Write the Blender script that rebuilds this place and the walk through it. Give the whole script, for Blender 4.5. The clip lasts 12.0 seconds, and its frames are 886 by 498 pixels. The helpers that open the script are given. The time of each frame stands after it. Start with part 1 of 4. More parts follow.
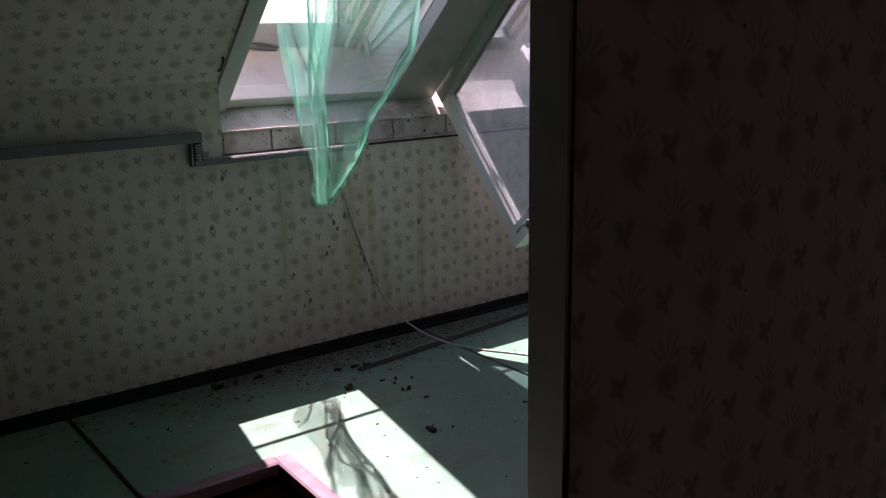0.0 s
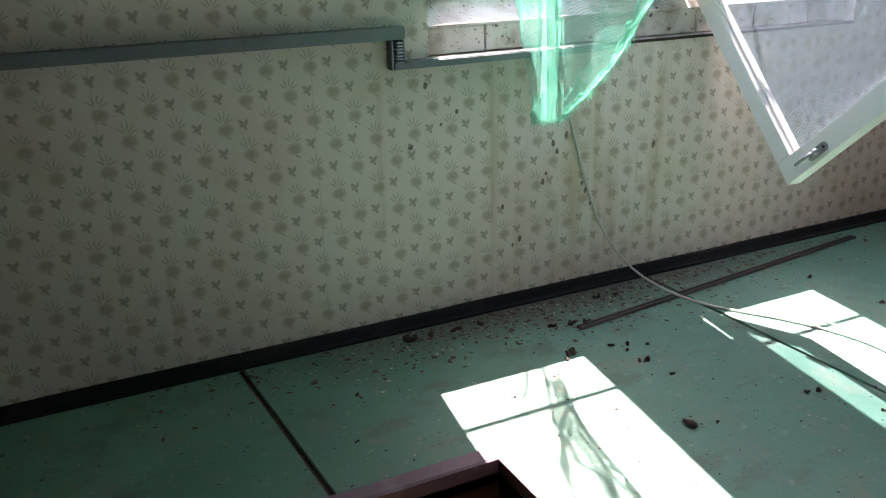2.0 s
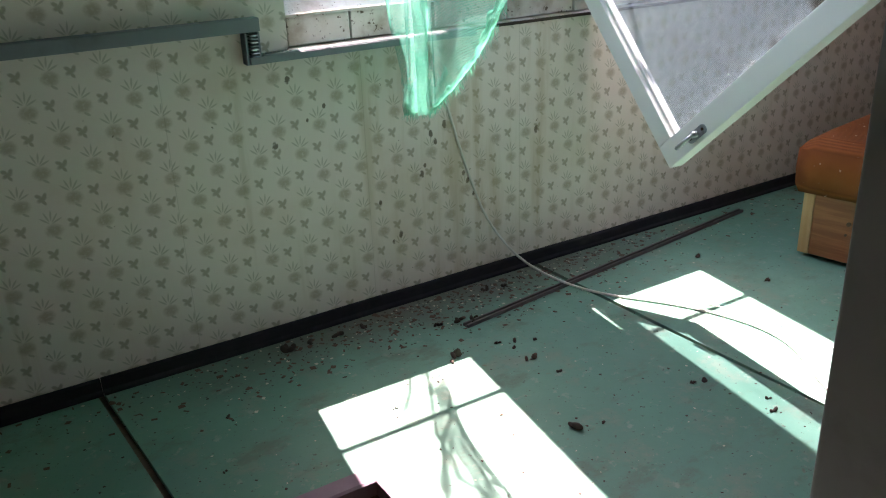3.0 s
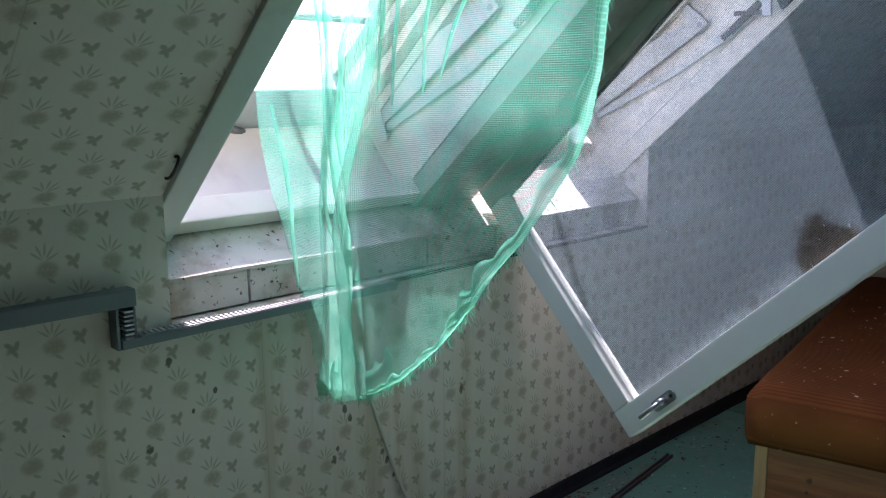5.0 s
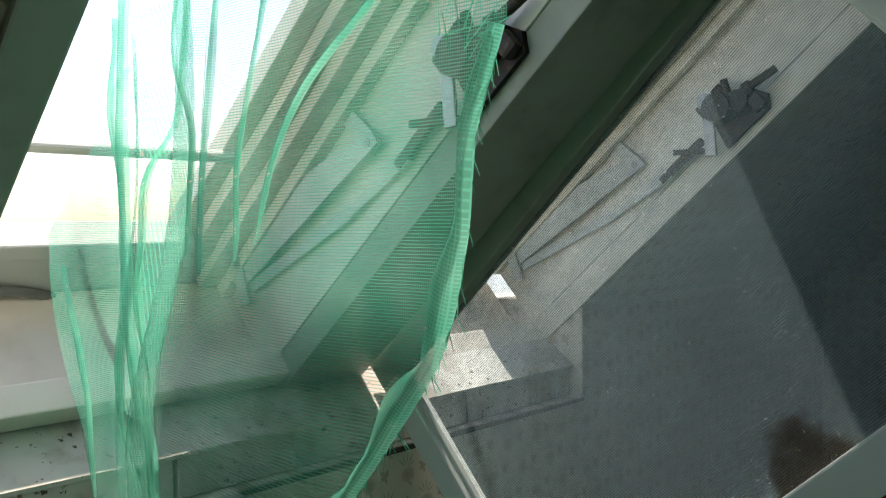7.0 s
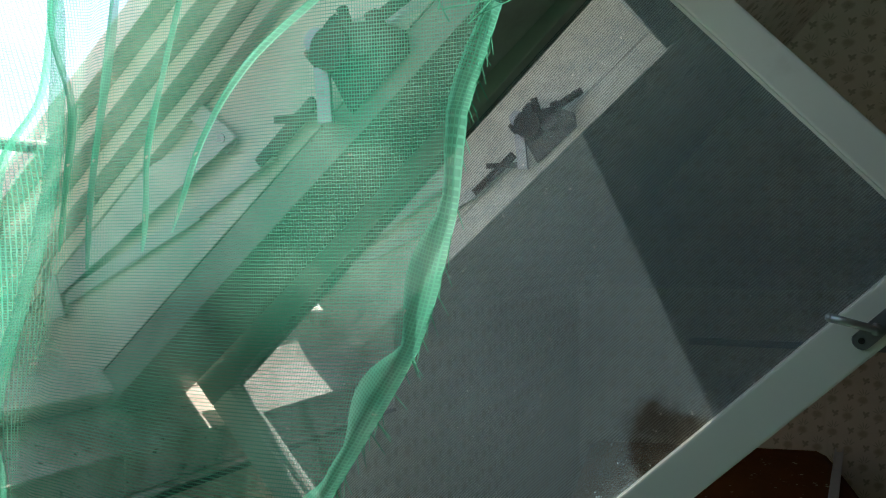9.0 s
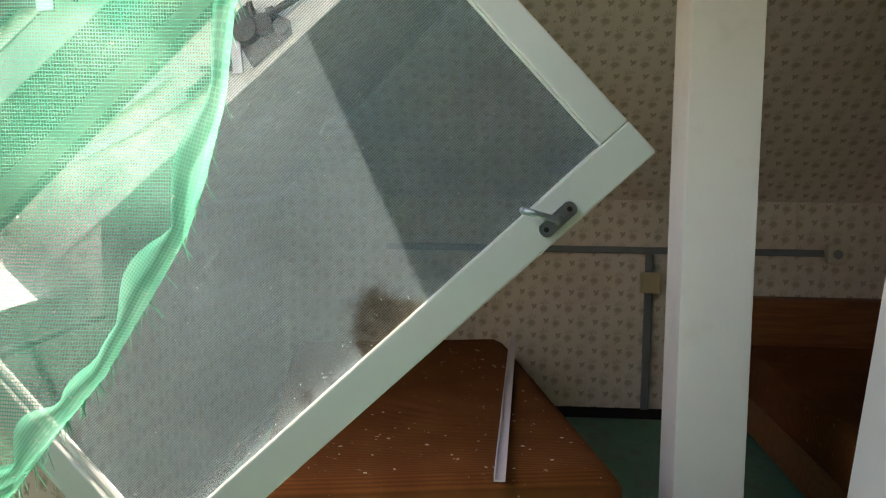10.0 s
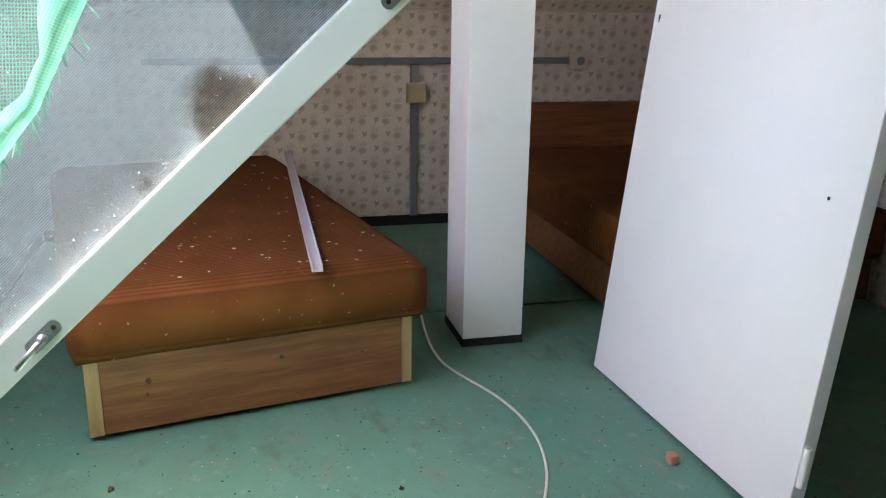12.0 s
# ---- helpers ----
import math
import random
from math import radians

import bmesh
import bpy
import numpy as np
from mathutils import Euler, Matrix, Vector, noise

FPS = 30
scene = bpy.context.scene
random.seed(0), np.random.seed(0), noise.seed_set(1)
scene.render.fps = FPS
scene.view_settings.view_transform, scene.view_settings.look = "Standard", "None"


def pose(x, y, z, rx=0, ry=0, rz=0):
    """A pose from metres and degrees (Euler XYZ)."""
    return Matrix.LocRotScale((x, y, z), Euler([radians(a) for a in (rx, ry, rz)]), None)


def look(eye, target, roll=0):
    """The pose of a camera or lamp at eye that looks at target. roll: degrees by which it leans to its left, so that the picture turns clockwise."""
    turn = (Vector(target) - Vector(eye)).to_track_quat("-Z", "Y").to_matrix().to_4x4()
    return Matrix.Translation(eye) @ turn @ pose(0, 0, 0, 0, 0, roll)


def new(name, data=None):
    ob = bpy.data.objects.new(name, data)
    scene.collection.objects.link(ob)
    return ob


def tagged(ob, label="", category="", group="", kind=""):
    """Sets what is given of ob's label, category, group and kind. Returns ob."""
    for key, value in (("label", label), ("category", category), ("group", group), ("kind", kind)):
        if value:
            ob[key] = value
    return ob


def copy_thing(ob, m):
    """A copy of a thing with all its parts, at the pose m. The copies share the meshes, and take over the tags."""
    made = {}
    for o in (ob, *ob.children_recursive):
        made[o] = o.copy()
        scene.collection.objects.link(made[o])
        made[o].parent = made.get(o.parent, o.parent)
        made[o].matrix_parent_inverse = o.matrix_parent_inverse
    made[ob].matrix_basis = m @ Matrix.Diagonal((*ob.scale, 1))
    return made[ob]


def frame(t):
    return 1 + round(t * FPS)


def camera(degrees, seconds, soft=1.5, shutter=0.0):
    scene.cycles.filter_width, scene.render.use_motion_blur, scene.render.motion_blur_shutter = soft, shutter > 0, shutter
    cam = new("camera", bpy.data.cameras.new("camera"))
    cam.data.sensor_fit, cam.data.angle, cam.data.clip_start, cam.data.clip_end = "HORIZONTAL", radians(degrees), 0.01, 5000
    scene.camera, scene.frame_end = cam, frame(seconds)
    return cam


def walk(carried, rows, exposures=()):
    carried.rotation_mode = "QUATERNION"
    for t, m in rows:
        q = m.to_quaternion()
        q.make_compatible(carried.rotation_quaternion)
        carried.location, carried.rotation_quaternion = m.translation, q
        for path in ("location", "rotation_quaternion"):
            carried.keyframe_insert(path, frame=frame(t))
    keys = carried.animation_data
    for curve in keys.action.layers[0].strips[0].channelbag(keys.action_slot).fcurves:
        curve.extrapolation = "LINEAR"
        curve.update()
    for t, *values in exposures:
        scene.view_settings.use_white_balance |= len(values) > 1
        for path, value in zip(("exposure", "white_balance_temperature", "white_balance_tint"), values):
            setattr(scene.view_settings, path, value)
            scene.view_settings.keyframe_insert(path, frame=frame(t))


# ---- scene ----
cam = camera(54.4, 12.0, soft=1.1)
PATH = [
    (0, (0.958, -2.805, 1.171), (2.093, -1.229, 0.691), -1.1),
    (0.5, (1.004, -2.628, 1.163), (2.011, -0.983, 0.636), -1.3),
    (1, (1.037, -2.527, 1.128), (1.905, -0.817, 0.56), -1.4),
    (1.5, (1.047, -2.287, 1.105), (1.853, -0.563, 0.489), -1.4),
    (2, (1.049, -2.139, 1.102), (1.876, -0.452, 0.414), -1.3),
    (2.5, (1.08, -2.09, 1.12), (1.996, -0.475, 0.375), -1.0),
    (2.7, (1.137, -2.084, 1.128), (2.076, -0.491, 0.366), -1.5),
    (4.3, (1.345, -1.783, 1.189), (2.553, -0.32, 0.555), -0.7),
    (4.5, (1.34, -1.71, 1.198), (2.586, -0.251, 0.632), -0.8),
    (5, (1.325, -1.524, 1.233), (2.691, -0.111, 0.862), -0.6),
    (5.5, (1.345, -1.404, 1.257), (2.821, -0.076, 1.016), -0.4),
    (6, (1.446, -1.352, 1.27), (2.973, -0.072, 1.088), -0.3),
    (6.5, (1.627, -1.311, 1.263), (3.151, -0.022, 1.143), -0.4),
    (7, (1.758, -1.307, 1.267), (3.222, 0.054, 1.2), -0.4),
    (7.2, (1.786, -1.3, 1.27), (3.222, 0.091, 1.22), -0.4),
    (8.8, (1.66, -1.125, 1.232), (3.358, -0.068, 1.244), -0.3),
    (9, (1.639, -1.104, 1.225), (3.455, -0.268, 1.217), -0.3),
    (9.5, (1.552, -1.101, 1.206), (3.506, -0.685, 1.118), -0.0),
    (10, (1.527, -1.065, 1.203), (3.512, -0.918, 0.998), 0.6),
    (10.5, (1.526, -0.99, 1.156), (3.494, -1.152, 0.841), 0.6),
    (11, (1.501, -0.911, 1.13), (3.419, -1.29, 0.711), 0.7),
    (11.5, (1.48, -0.868, 1.102), (3.362, -1.318, 0.598), 0.8),
    (12, (1.47, -0.855, 1.102), (3.33, -1.323, 0.536), 0.9),
]
walk(cam, [(t, look(eye, target, roll)) for t, eye, target, roll in PATH],
     [(0, 1.5, 6900, 60), (0.5, 2.8, 6700, 58), (1.0, 3.7, 6900, 46), (1.5, 3.6, 7000, 48), (2.0, 3.22, 6900, 46), (2.7, 3.15, 6900, 44), (4.5, 2.55, 6600, 44), (5.5, 1.88, 6200, 44), (7.0, 1.22, 7300, 20), (8.8, 1.1, 7000, 18), (9.0, 1.25, 7200, 18), (9.4, 2.55, 8500, 38), (10.0, 2.8, 8200, 28), (10.4, 3.2, 7000, 34), (12.0, 3.78, 7250, 37)])


# ---- light ----
world = bpy.data.worlds.new("sky")
scene.world = world
world.use_nodes = True
wn = world.node_tree.nodes
wsky = wn.new("ShaderNodeTexSky")
wsky.sky_type = "NISHITA"
wsky.sun_disc = False
SUN = Vector((0.246, 0.462, 1.0)).normalized()
wsky.sun_elevation = math.asin(SUN.z)
wsky.sun_rotation = math.atan2(SUN.x, SUN.y)
wsky.dust_density = 1.2
wn["Background"].inputs["Strength"].default_value = 0.15
world.node_tree.links.new(wsky.outputs["Color"], wn["Background"].inputs["Color"])
sun_data = bpy.data.lights.new("sun", "SUN")
sun_data.energy, sun_data.angle, sun_data.color = 5.0, radians(0.5), (1.0, 0.95, 0.87)
sun = new("sun", sun_data)
sun.matrix_world = look(SUN * 20, (0, 0, 0))


# ---- materials ----
class Nodes:
    """A node material under construction: short calls that return sockets."""

    def __init__(self, name):
        self.m = bpy.data.materials.new(name)
        self.m.use_nodes = True
        self.t = self.m.node_tree
        self.b = self.t.nodes["Principled BSDF"]
        self.out = self.t.nodes["Material Output"]

    def node(self, kind, **sockets):
        n = self.t.nodes.new(kind)
        for k, v in sockets.items():
            self.put(n.inputs[k.replace("_", " ")], v)
        return n

    def put(self, socket, v):
        if isinstance(v, bpy.types.NodeSocket):
            self.t.links.new(v, socket)
        else:
            socket.default_value = v

    def math(self, op, a, b=0.0, c=0.0, clamp=False):
        n = self.t.nodes.new("ShaderNodeMath")
        n.operation, n.use_clamp = op, clamp
        for s, v in zip(n.inputs, (a, b, c)):
            self.put(s, v)
        return n.outputs[0]

    def coords(self, which="Object"):
        return self.t.nodes.new("ShaderNodeTexCoord").outputs[which]

    def noise(self, scale, detail=4.0, vec=None, rough=0.55, which="Object"):
        n = self.node("ShaderNodeTexNoise", Scale=scale, Detail=detail, Roughness=rough)
        self.put(n.inputs["Vector"], vec if vec is not None else self.coords(which))
        return n.outputs["Fac"]

    def stretch(self, vec, sx, sy, sz):
        n = self.t.nodes.new("ShaderNodeMapping")
        n.inputs["Scale"].default_value = (sx, sy, sz)
        self.put(n.inputs["Vector"], vec)
        return n.outputs["Vector"]

    def step(self, v, lo, hi):
        n = self.t.nodes.new("ShaderNodeMapRange")
        n.interpolation_type = "SMOOTHSTEP"
        self.put(n.inputs["Value"], v)
        n.inputs["From Min"].default_value, n.inputs["From Max"].default_value = lo, hi
        return n.outputs["Result"]

    def mix(self, fac, a, b):
        n = self.t.nodes.new("ShaderNodeMix")
        n.data_type = "RGBA"
        self.put(n.inputs[0], fac)
        for s, v in ((n.inputs[6], a), (n.inputs[7], b)):
            self.put(s, v if isinstance(v, bpy.types.NodeSocket) else (*v, 1.0))
        return n.outputs[2]

    def bump(self, height, strength=0.3, distance=0.002):
        n = self.node("ShaderNodeBump", Strength=strength, Distance=distance, Height=height)
        self.put(self.b.inputs["Normal"], n.outputs[0])

    def set(self, colour=None, rough=None, metal=None):
        for k, v in (("Base Color", colour), ("Roughness", rough), ("Metallic", metal)):
            if v is not None:
                self.put(self.b.inputs[k], (*v, 1.0) if isinstance(v, tuple) else v)
        return self


def wallpaper():
    """Cream paper: fuzzy brown flowers under a fan of leaves, a small sprig beside each, half-drop rows."""
    n = Nodes("wallpaper")
    uv = n.coords("UV")
    sep = n.node("ShaderNodeSeparateXYZ", Vector=uv)
    wob = n.noise(110.0, 3.0, uv)
    px, pz = 0.1145, 0.1375
    masks = {"flower": None, "leaf": None, "sprig": None}

    def blob(kind, col, cu, cv, ru, rv, ang, soft):
        # one ellipse of the motif in the lattice col (0 or 1: the half-drop partner)
        u = n.math("ADD", sep.outputs[0], -1.446 - 0.5 * px * col - cu + 50 * px)
        v = n.math("ADD", sep.outputs[1], -0.721 - 0.5 * pz * col - cv + 50 * pz)
        u = n.math("SUBTRACT", n.math("FLOORED_MODULO", n.math("ADD", u, px / 2), px), px / 2)
        v = n.math("SUBTRACT", n.math("FLOORED_MODULO", n.math("ADD", v, pz / 2), pz), pz / 2)
        c, s = math.cos(ang), math.sin(ang)
        a = n.math("DIVIDE", n.math("MULTIPLY_ADD", u, c, n.math("MULTIPLY", v, s)), ru)
        b = n.math("DIVIDE", n.math("MULTIPLY_ADD", v, c, n.math("MULTIPLY", u, -s)), rv)
        d = n.math("ADD", n.math("MULTIPLY", a, a), n.math("MULTIPLY", b, b))
        d = n.math("ADD", d, n.math("MULTIPLY_ADD", wob, 1.1, -0.55))
        m = n.step(d, 1.0 + soft, 1.0 - soft)
        masks[kind] = m if masks[kind] is None else n.math("MAXIMUM", masks[kind], m)

    for col in (0, 1):
        blob("flower", col, 0.0, 0.0, 0.0175, 0.0145, 0.0, 0.97)
        for a, l in ((2.45, 0.017), (1.95, 0.02), (1.45, 0.021), (0.95, 0.018), (0.45, 0.016)):
            blob("leaf", col, math.cos(a) * l - 0.004, math.sin(a) * l + 0.016, 0.012, 0.0021, a, 0.7)
        blob("leaf", col, 0.006, -0.02, 0.008, 0.003, -0.6, 0.5)
        for du, dv, ru, rv, a in ((0.0, 0.0, 0.009, 0.004, 0.5), (0.007, 0.006, 0.006, 0.003, 1.2), (-0.006, 0.007, 0.006, 0.003, -0.6), (0.003, -0.008, 0.006, 0.0025, -1.0)):
            blob("sprig", col, 0.0455 + du, 0.010 + dv, ru * 1.3, rv * 1.5, a, 0.8)
    grain = n.noise(420.0, 3.0, uv)
    stain = n.noise(2.2, 5.0, uv, 0.6)
    drip = n.noise(1.0, 5.0, n.stretch(uv, 14.0, 1.1, 1.0), 0.6)
    base = n.mix(n.step(stain, 0.45, 0.75), (0.75, 0.675, 0.60), (0.66, 0.565, 0.465))
    base = n.mix(n.math("MULTIPLY", n.step(drip, 0.58, 0.72), 0.28), base, (0.42, 0.33, 0.19))
    base = n.mix(n.math("MULTIPLY", n.math("MULTIPLY", masks["flower"], n.step(n.noise(120.0, 3.0, uv), 0.0, 0.55)), 0.60), base, (0.31, 0.235, 0.13))
    base = n.mix(n.math("MULTIPLY", masks["leaf"], 0.48), base, (0.29, 0.275, 0.18))
    base = n.mix(n.math("MULTIPLY", masks["sprig"], 0.60), base, (0.24, 0.195, 0.11))
    base = n.mix(n.math("MULTIPLY", n.step(n.noise(55.0, 2.0, uv), 0.73, 0.77), 0.8), base, (0.12, 0.085, 0.05))
    spots = None
    for su, sv, r in ((2.44, 0.385, 0.012), (2.452, 0.41, 0.008), (2.36, 0.218, 0.011), (2.335, 0.20, 0.008), (2.056, 0.712, 0.011), (2.523, 0.521, 0.012), (2.004, 0.548, 0.012), (2.49, 0.475, 0.010), (2.475, 0.50, 0.011), (2.60, 0.335, 0.010), (2.86, 0.45, 0.013), (2.585, 0.36, 0.009), (2.15, 0.63, 0.008), (2.62, 0.29, 0.009), (2.30, 0.33, 0.008), (2.10, 0.60, 0.006)):
        du, dv = n.math("SUBTRACT", sep.outputs[0], su), n.math("SUBTRACT", sep.outputs[1], sv)
        q = n.math("ADD", n.math("MULTIPLY", du, n.math("MULTIPLY", du, 1.9 / (r * r))), n.math("MULTIPLY", dv, n.math("MULTIPLY", dv, 0.8 / (r * r))))
        q = n.step(n.math("ADD", q, n.math("MULTIPLY_ADD", n.noise(70.0, 3.0, uv), 2.4, -1.2)), 1.0, 0.3)
        spots = q if spots is None else n.math("MAXIMUM", spots, q)
    base = n.mix(n.math("MULTIPLY", spots, 0.85), base, (0.10, 0.065, 0.04))
    damp = n.math("MULTIPLY", n.step(n.math("ABSOLUTE", n.math("SUBTRACT", sep.outputs[0], 2.65)), 0.75, 0.2), n.step(drip, 0.47, 0.66))
    base = n.mix(n.math("MULTIPLY", damp, 0.38), base, (0.47, 0.35, 0.20))
    # paper widths: a fine seam every 0.53 m
    seam = n.math("ABSOLUTE", n.math("SUBTRACT", n.math("FLOORED_MODULO", n.math("ADD", sep.outputs[0], 10.0 * 0.53 - 1.735), 0.53), 0.265))
    seam = n.step(seam, 0.2632, 0.2648)
    base = n.mix(n.math("MULTIPLY", seam, 0.3), base, (0.3, 0.26, 0.18))
    n.set(base, 0.82)
    n.bump(n.math("ADD", grain, n.math("MULTIPLY_ADD", n.noise(9.0, 3.0, uv), 3.0, n.math("MULTIPLY", seam, -1.0))), 0.35, 0.0012)
    return n.m


def floor_green():
    n = Nodes("green_floor_paint")
    w = n.coords()
    big, mid, fine = n.noise(1.3, 5.0, w), n.noise(9.0, 6.0, w, 0.65), n.noise(160.0, 3.0, w)
    c = n.mix(n.step(big, 0.38, 0.66), (0.075, 0.235, 0.165), (0.115, 0.285, 0.205))
    c = n.mix(n.math("MULTIPLY", n.step(mid, 0.50, 0.70), 0.6), c, (0.20, 0.25, 0.185))
    c = n.mix(n.math("MULTIPLY", n.step(n.noise(2.6, 6.0, w, 0.7), 0.55, 0.7), 0.45), c, (0.05, 0.15, 0.10))
    c = n.mix(n.math("MULTIPLY", n.step(n.noise(38.0, 4.0, w), 0.66, 0.74), 0.6), c, (0.16, 0.13, 0.085))
    scr = n.noise(1.0, 2.0, n.stretch(w, 9.0, 210.0, 1.0))
    c = n.mix(n.math("MULTIPLY", n.step(scr, 0.74, 0.78), 0.5), c, (0.42, 0.48, 0.42))
    c = n.mix(n.math("MULTIPLY", n.step(fine, 0.70, 0.76), 0.6), c, (0.45, 0.45, 0.38))
    c = n.mix(n.math("MULTIPLY", n.step(n.noise(5.0, 6.0, n.stretch(w, 1.0, 1.6, 1.0), 0.7), 0.54, 0.66), 0.5), c, (0.10, 0.125, 0.085))
    c = n.mix(n.math("MULTIPLY", n.step(n.noise(21.0, 5.0, w, 0.7), 0.58, 0.68), 0.55), c, (0.27, 0.32, 0.25))
    c = n.mix(n.math("MULTIPLY", n.step(n.noise(75.0, 3.0, w, 0.6), 0.64, 0.70), 0.7), c, (0.055, 0.05, 0.035))
    sep = n.node("ShaderNodeSeparateXYZ", Vector=w)
    film = n.math("MULTIPLY", n.step(n.math("MULTIPLY_ADD", n.noise(7.0, 5.0, w, 0.7), 0.3, sep.outputs[1]), -0.12, 0.12), n.step(n.math("ABSOLUTE", n.math("SUBTRACT", sep.outputs[0], 2.5)), 1.3, 0.3))
    c = n.mix(n.math("MULTIPLY", film, 0.75), c, (0.115, 0.095, 0.068))
    n.set(c, n.math("MULTIPLY_ADD", mid, 0.6, 0.2))
    n.b.inputs["Specular IOR Level"].default_value = 0.4
    n.bump(n.math("ADD", mid, n.math("MULTIPLY", fine, 0.3)), 0.25, 0.002)
    return n.m


def paint(name, colour, dirt=(0.30, 0.26, 0.2), amount=0.5, rough=0.5, lo=0.55, hi=0.75, speck=0.0):
    n = Nodes(name)
    w = n.coords()
    c = n.mix(n.math("MULTIPLY", n.step(n.noise(6.0, 6.0, w, 0.62), lo, hi), amount), colour, dirt)
    c = n.mix(n.math("MULTIPLY", n.step(n.noise(2.0, 3.0, w), 0.4, 0.7), 0.12), c, tuple(0.72 * v for v in colour))
    if speck:
        c = n.mix(n.math("MULTIPLY", n.step(n.noise(70.0, 3.0, w, 0.6), 0.62, 0.68), speck), c, (0.09, 0.06, 0.035))
    n.set(c, n.math("MULTIPLY_ADD", n.noise(30.0, 3.0, w), 0.25, rough - 0.12))
    n.bump(n.noise(90.0, 4.0, w), 0.15, 0.001)
    return n.m


def wood(name, a, b, sx=3.0, sy=40.0, sz=40.0, rough=0.55):
    n = Nodes(name)
    v = n.stretch(n.coords(), sx, sy, sz)
    g = n.noise(1.0, 6.0, v, 0.6)
    c = n.mix(n.step(g, 0.35, 0.68), a, b)
    c = n.mix(n.math("MULTIPLY", n.step(n.noise(3.0, 4.0), 0.5, 0.75), 0.3), c, tuple(0.5 * q for q in a))
    n.set(c, rough)
    n.bump(g, 0.2, 0.001)
    return n.m


def corduroy():
    """Rust-brown ribbed upholstery: ribs across the width of the couch."""
    n = Nodes("rust_corduroy")
    w = n.coords()
    sep = n.node("ShaderNodeSeparateXYZ", Vector=w)
    rib = n.math("SINE", n.math("MULTIPLY", sep.outputs[0], 2 * math.pi / 0.0125))
    fuzz, big = n.noise(300.0, 3.0, w), n.noise(5.0, 4.0, w)
    c = n.mix(n.step(big, 0.35, 0.7), (0.165, 0.052, 0.013), (0.21, 0.072, 0.019))
    c = n.mix(n.math("MULTIPLY", n.math("MULTIPLY_ADD", rib, -0.5, 0.5), 0.5), c, (0.07, 0.022, 0.008))
    c = n.mix(n.math("MULTIPLY", n.step(n.noise(48.0, 4.0, w), 0.67, 0.72), 0.7), c, (0.42, 0.33, 0.25))
    n.set(c, 0.92)
    n.b.inputs["Specular IOR Level"].default_value = 0.15
    n.bump(n.math("ADD", n.math("MULTIPLY", rib, 0.8), fuzz), 0.5, 0.002)
    return n.m


def metal(name, colour, rough=0.4, rust=0.3):
    n = Nodes(name)
    w = n.coords()
    c = n.mix(n.math("MULTIPLY", n.step(n.noise(60.0, 5.0, w), 0.5, 0.7), rust), colour, (0.14, 0.08, 0.045))
    n.set(c, rough, 0.85)
    n.bump(n.noise(150.0, 3.0, w), 0.2, 0.0006)
    return n.m


def net_green(name, holes):
    """Green shade netting: a fine square weave with open holes; light also shines through the threads."""
    n = Nodes(name)
    uv = n.coords("UV")
    sep = n.node("ShaderNodeSeparateXYZ", Vector=uv)
    a = n.math("ABSOLUTE", n.math("SINE", n.math("MULTIPLY", sep.outputs[0], math.pi / 0.0033)))
    b = n.math("ABSOLUTE", n.math("SINE", n.math("MULTIPLY", sep.outputs[1], math.pi / 0.0033)))
    weave = n.step(n.math("MINIMUM", a, b), 0.62, 0.28)
    solid = n.math("MULTIPLY_ADD", weave, 0.42 * holes, 1.0 - 0.88 * holes)
    solid = n.math("ADD", solid, n.math("MULTIPLY", n.step(n.noise(7.0, 4.0, uv), 0.45, 0.8), 0.2), clamp=True)
    c = n.mix(n.step(n.noise(11.0, 4.0, uv), 0.35, 0.7), (0.09, 0.57, 0.40), (0.27, 0.76, 0.58))
    c = n.mix(n.math("MULTIPLY", n.step(n.noise(60.0, 4.0, uv), 0.68, 0.72), 0.9), c, (0.75, 0.78, 0.7))
    d = n.node("ShaderNodeBsdfDiffuse", Color=c)
    t = n.node("ShaderNodeBsdfTranslucent", Color=c)
    m1 = n.node("ShaderNodeMixShader", Fac=0.55)
    n.put(m1.inputs[1], d.outputs[0]); n.put(m1.inputs[2], t.outputs[0])
    clear = n.node("ShaderNodeBsdfTransparent")
    m2 = n.node("ShaderNodeMixShader", Fac=solid)
    n.put(m2.inputs[1], clear.outputs[0]); n.put(m2.inputs[2], m1.outputs[0])
    n.put(n.out.inputs["Surface"], m2.outputs[0])
    return n.m


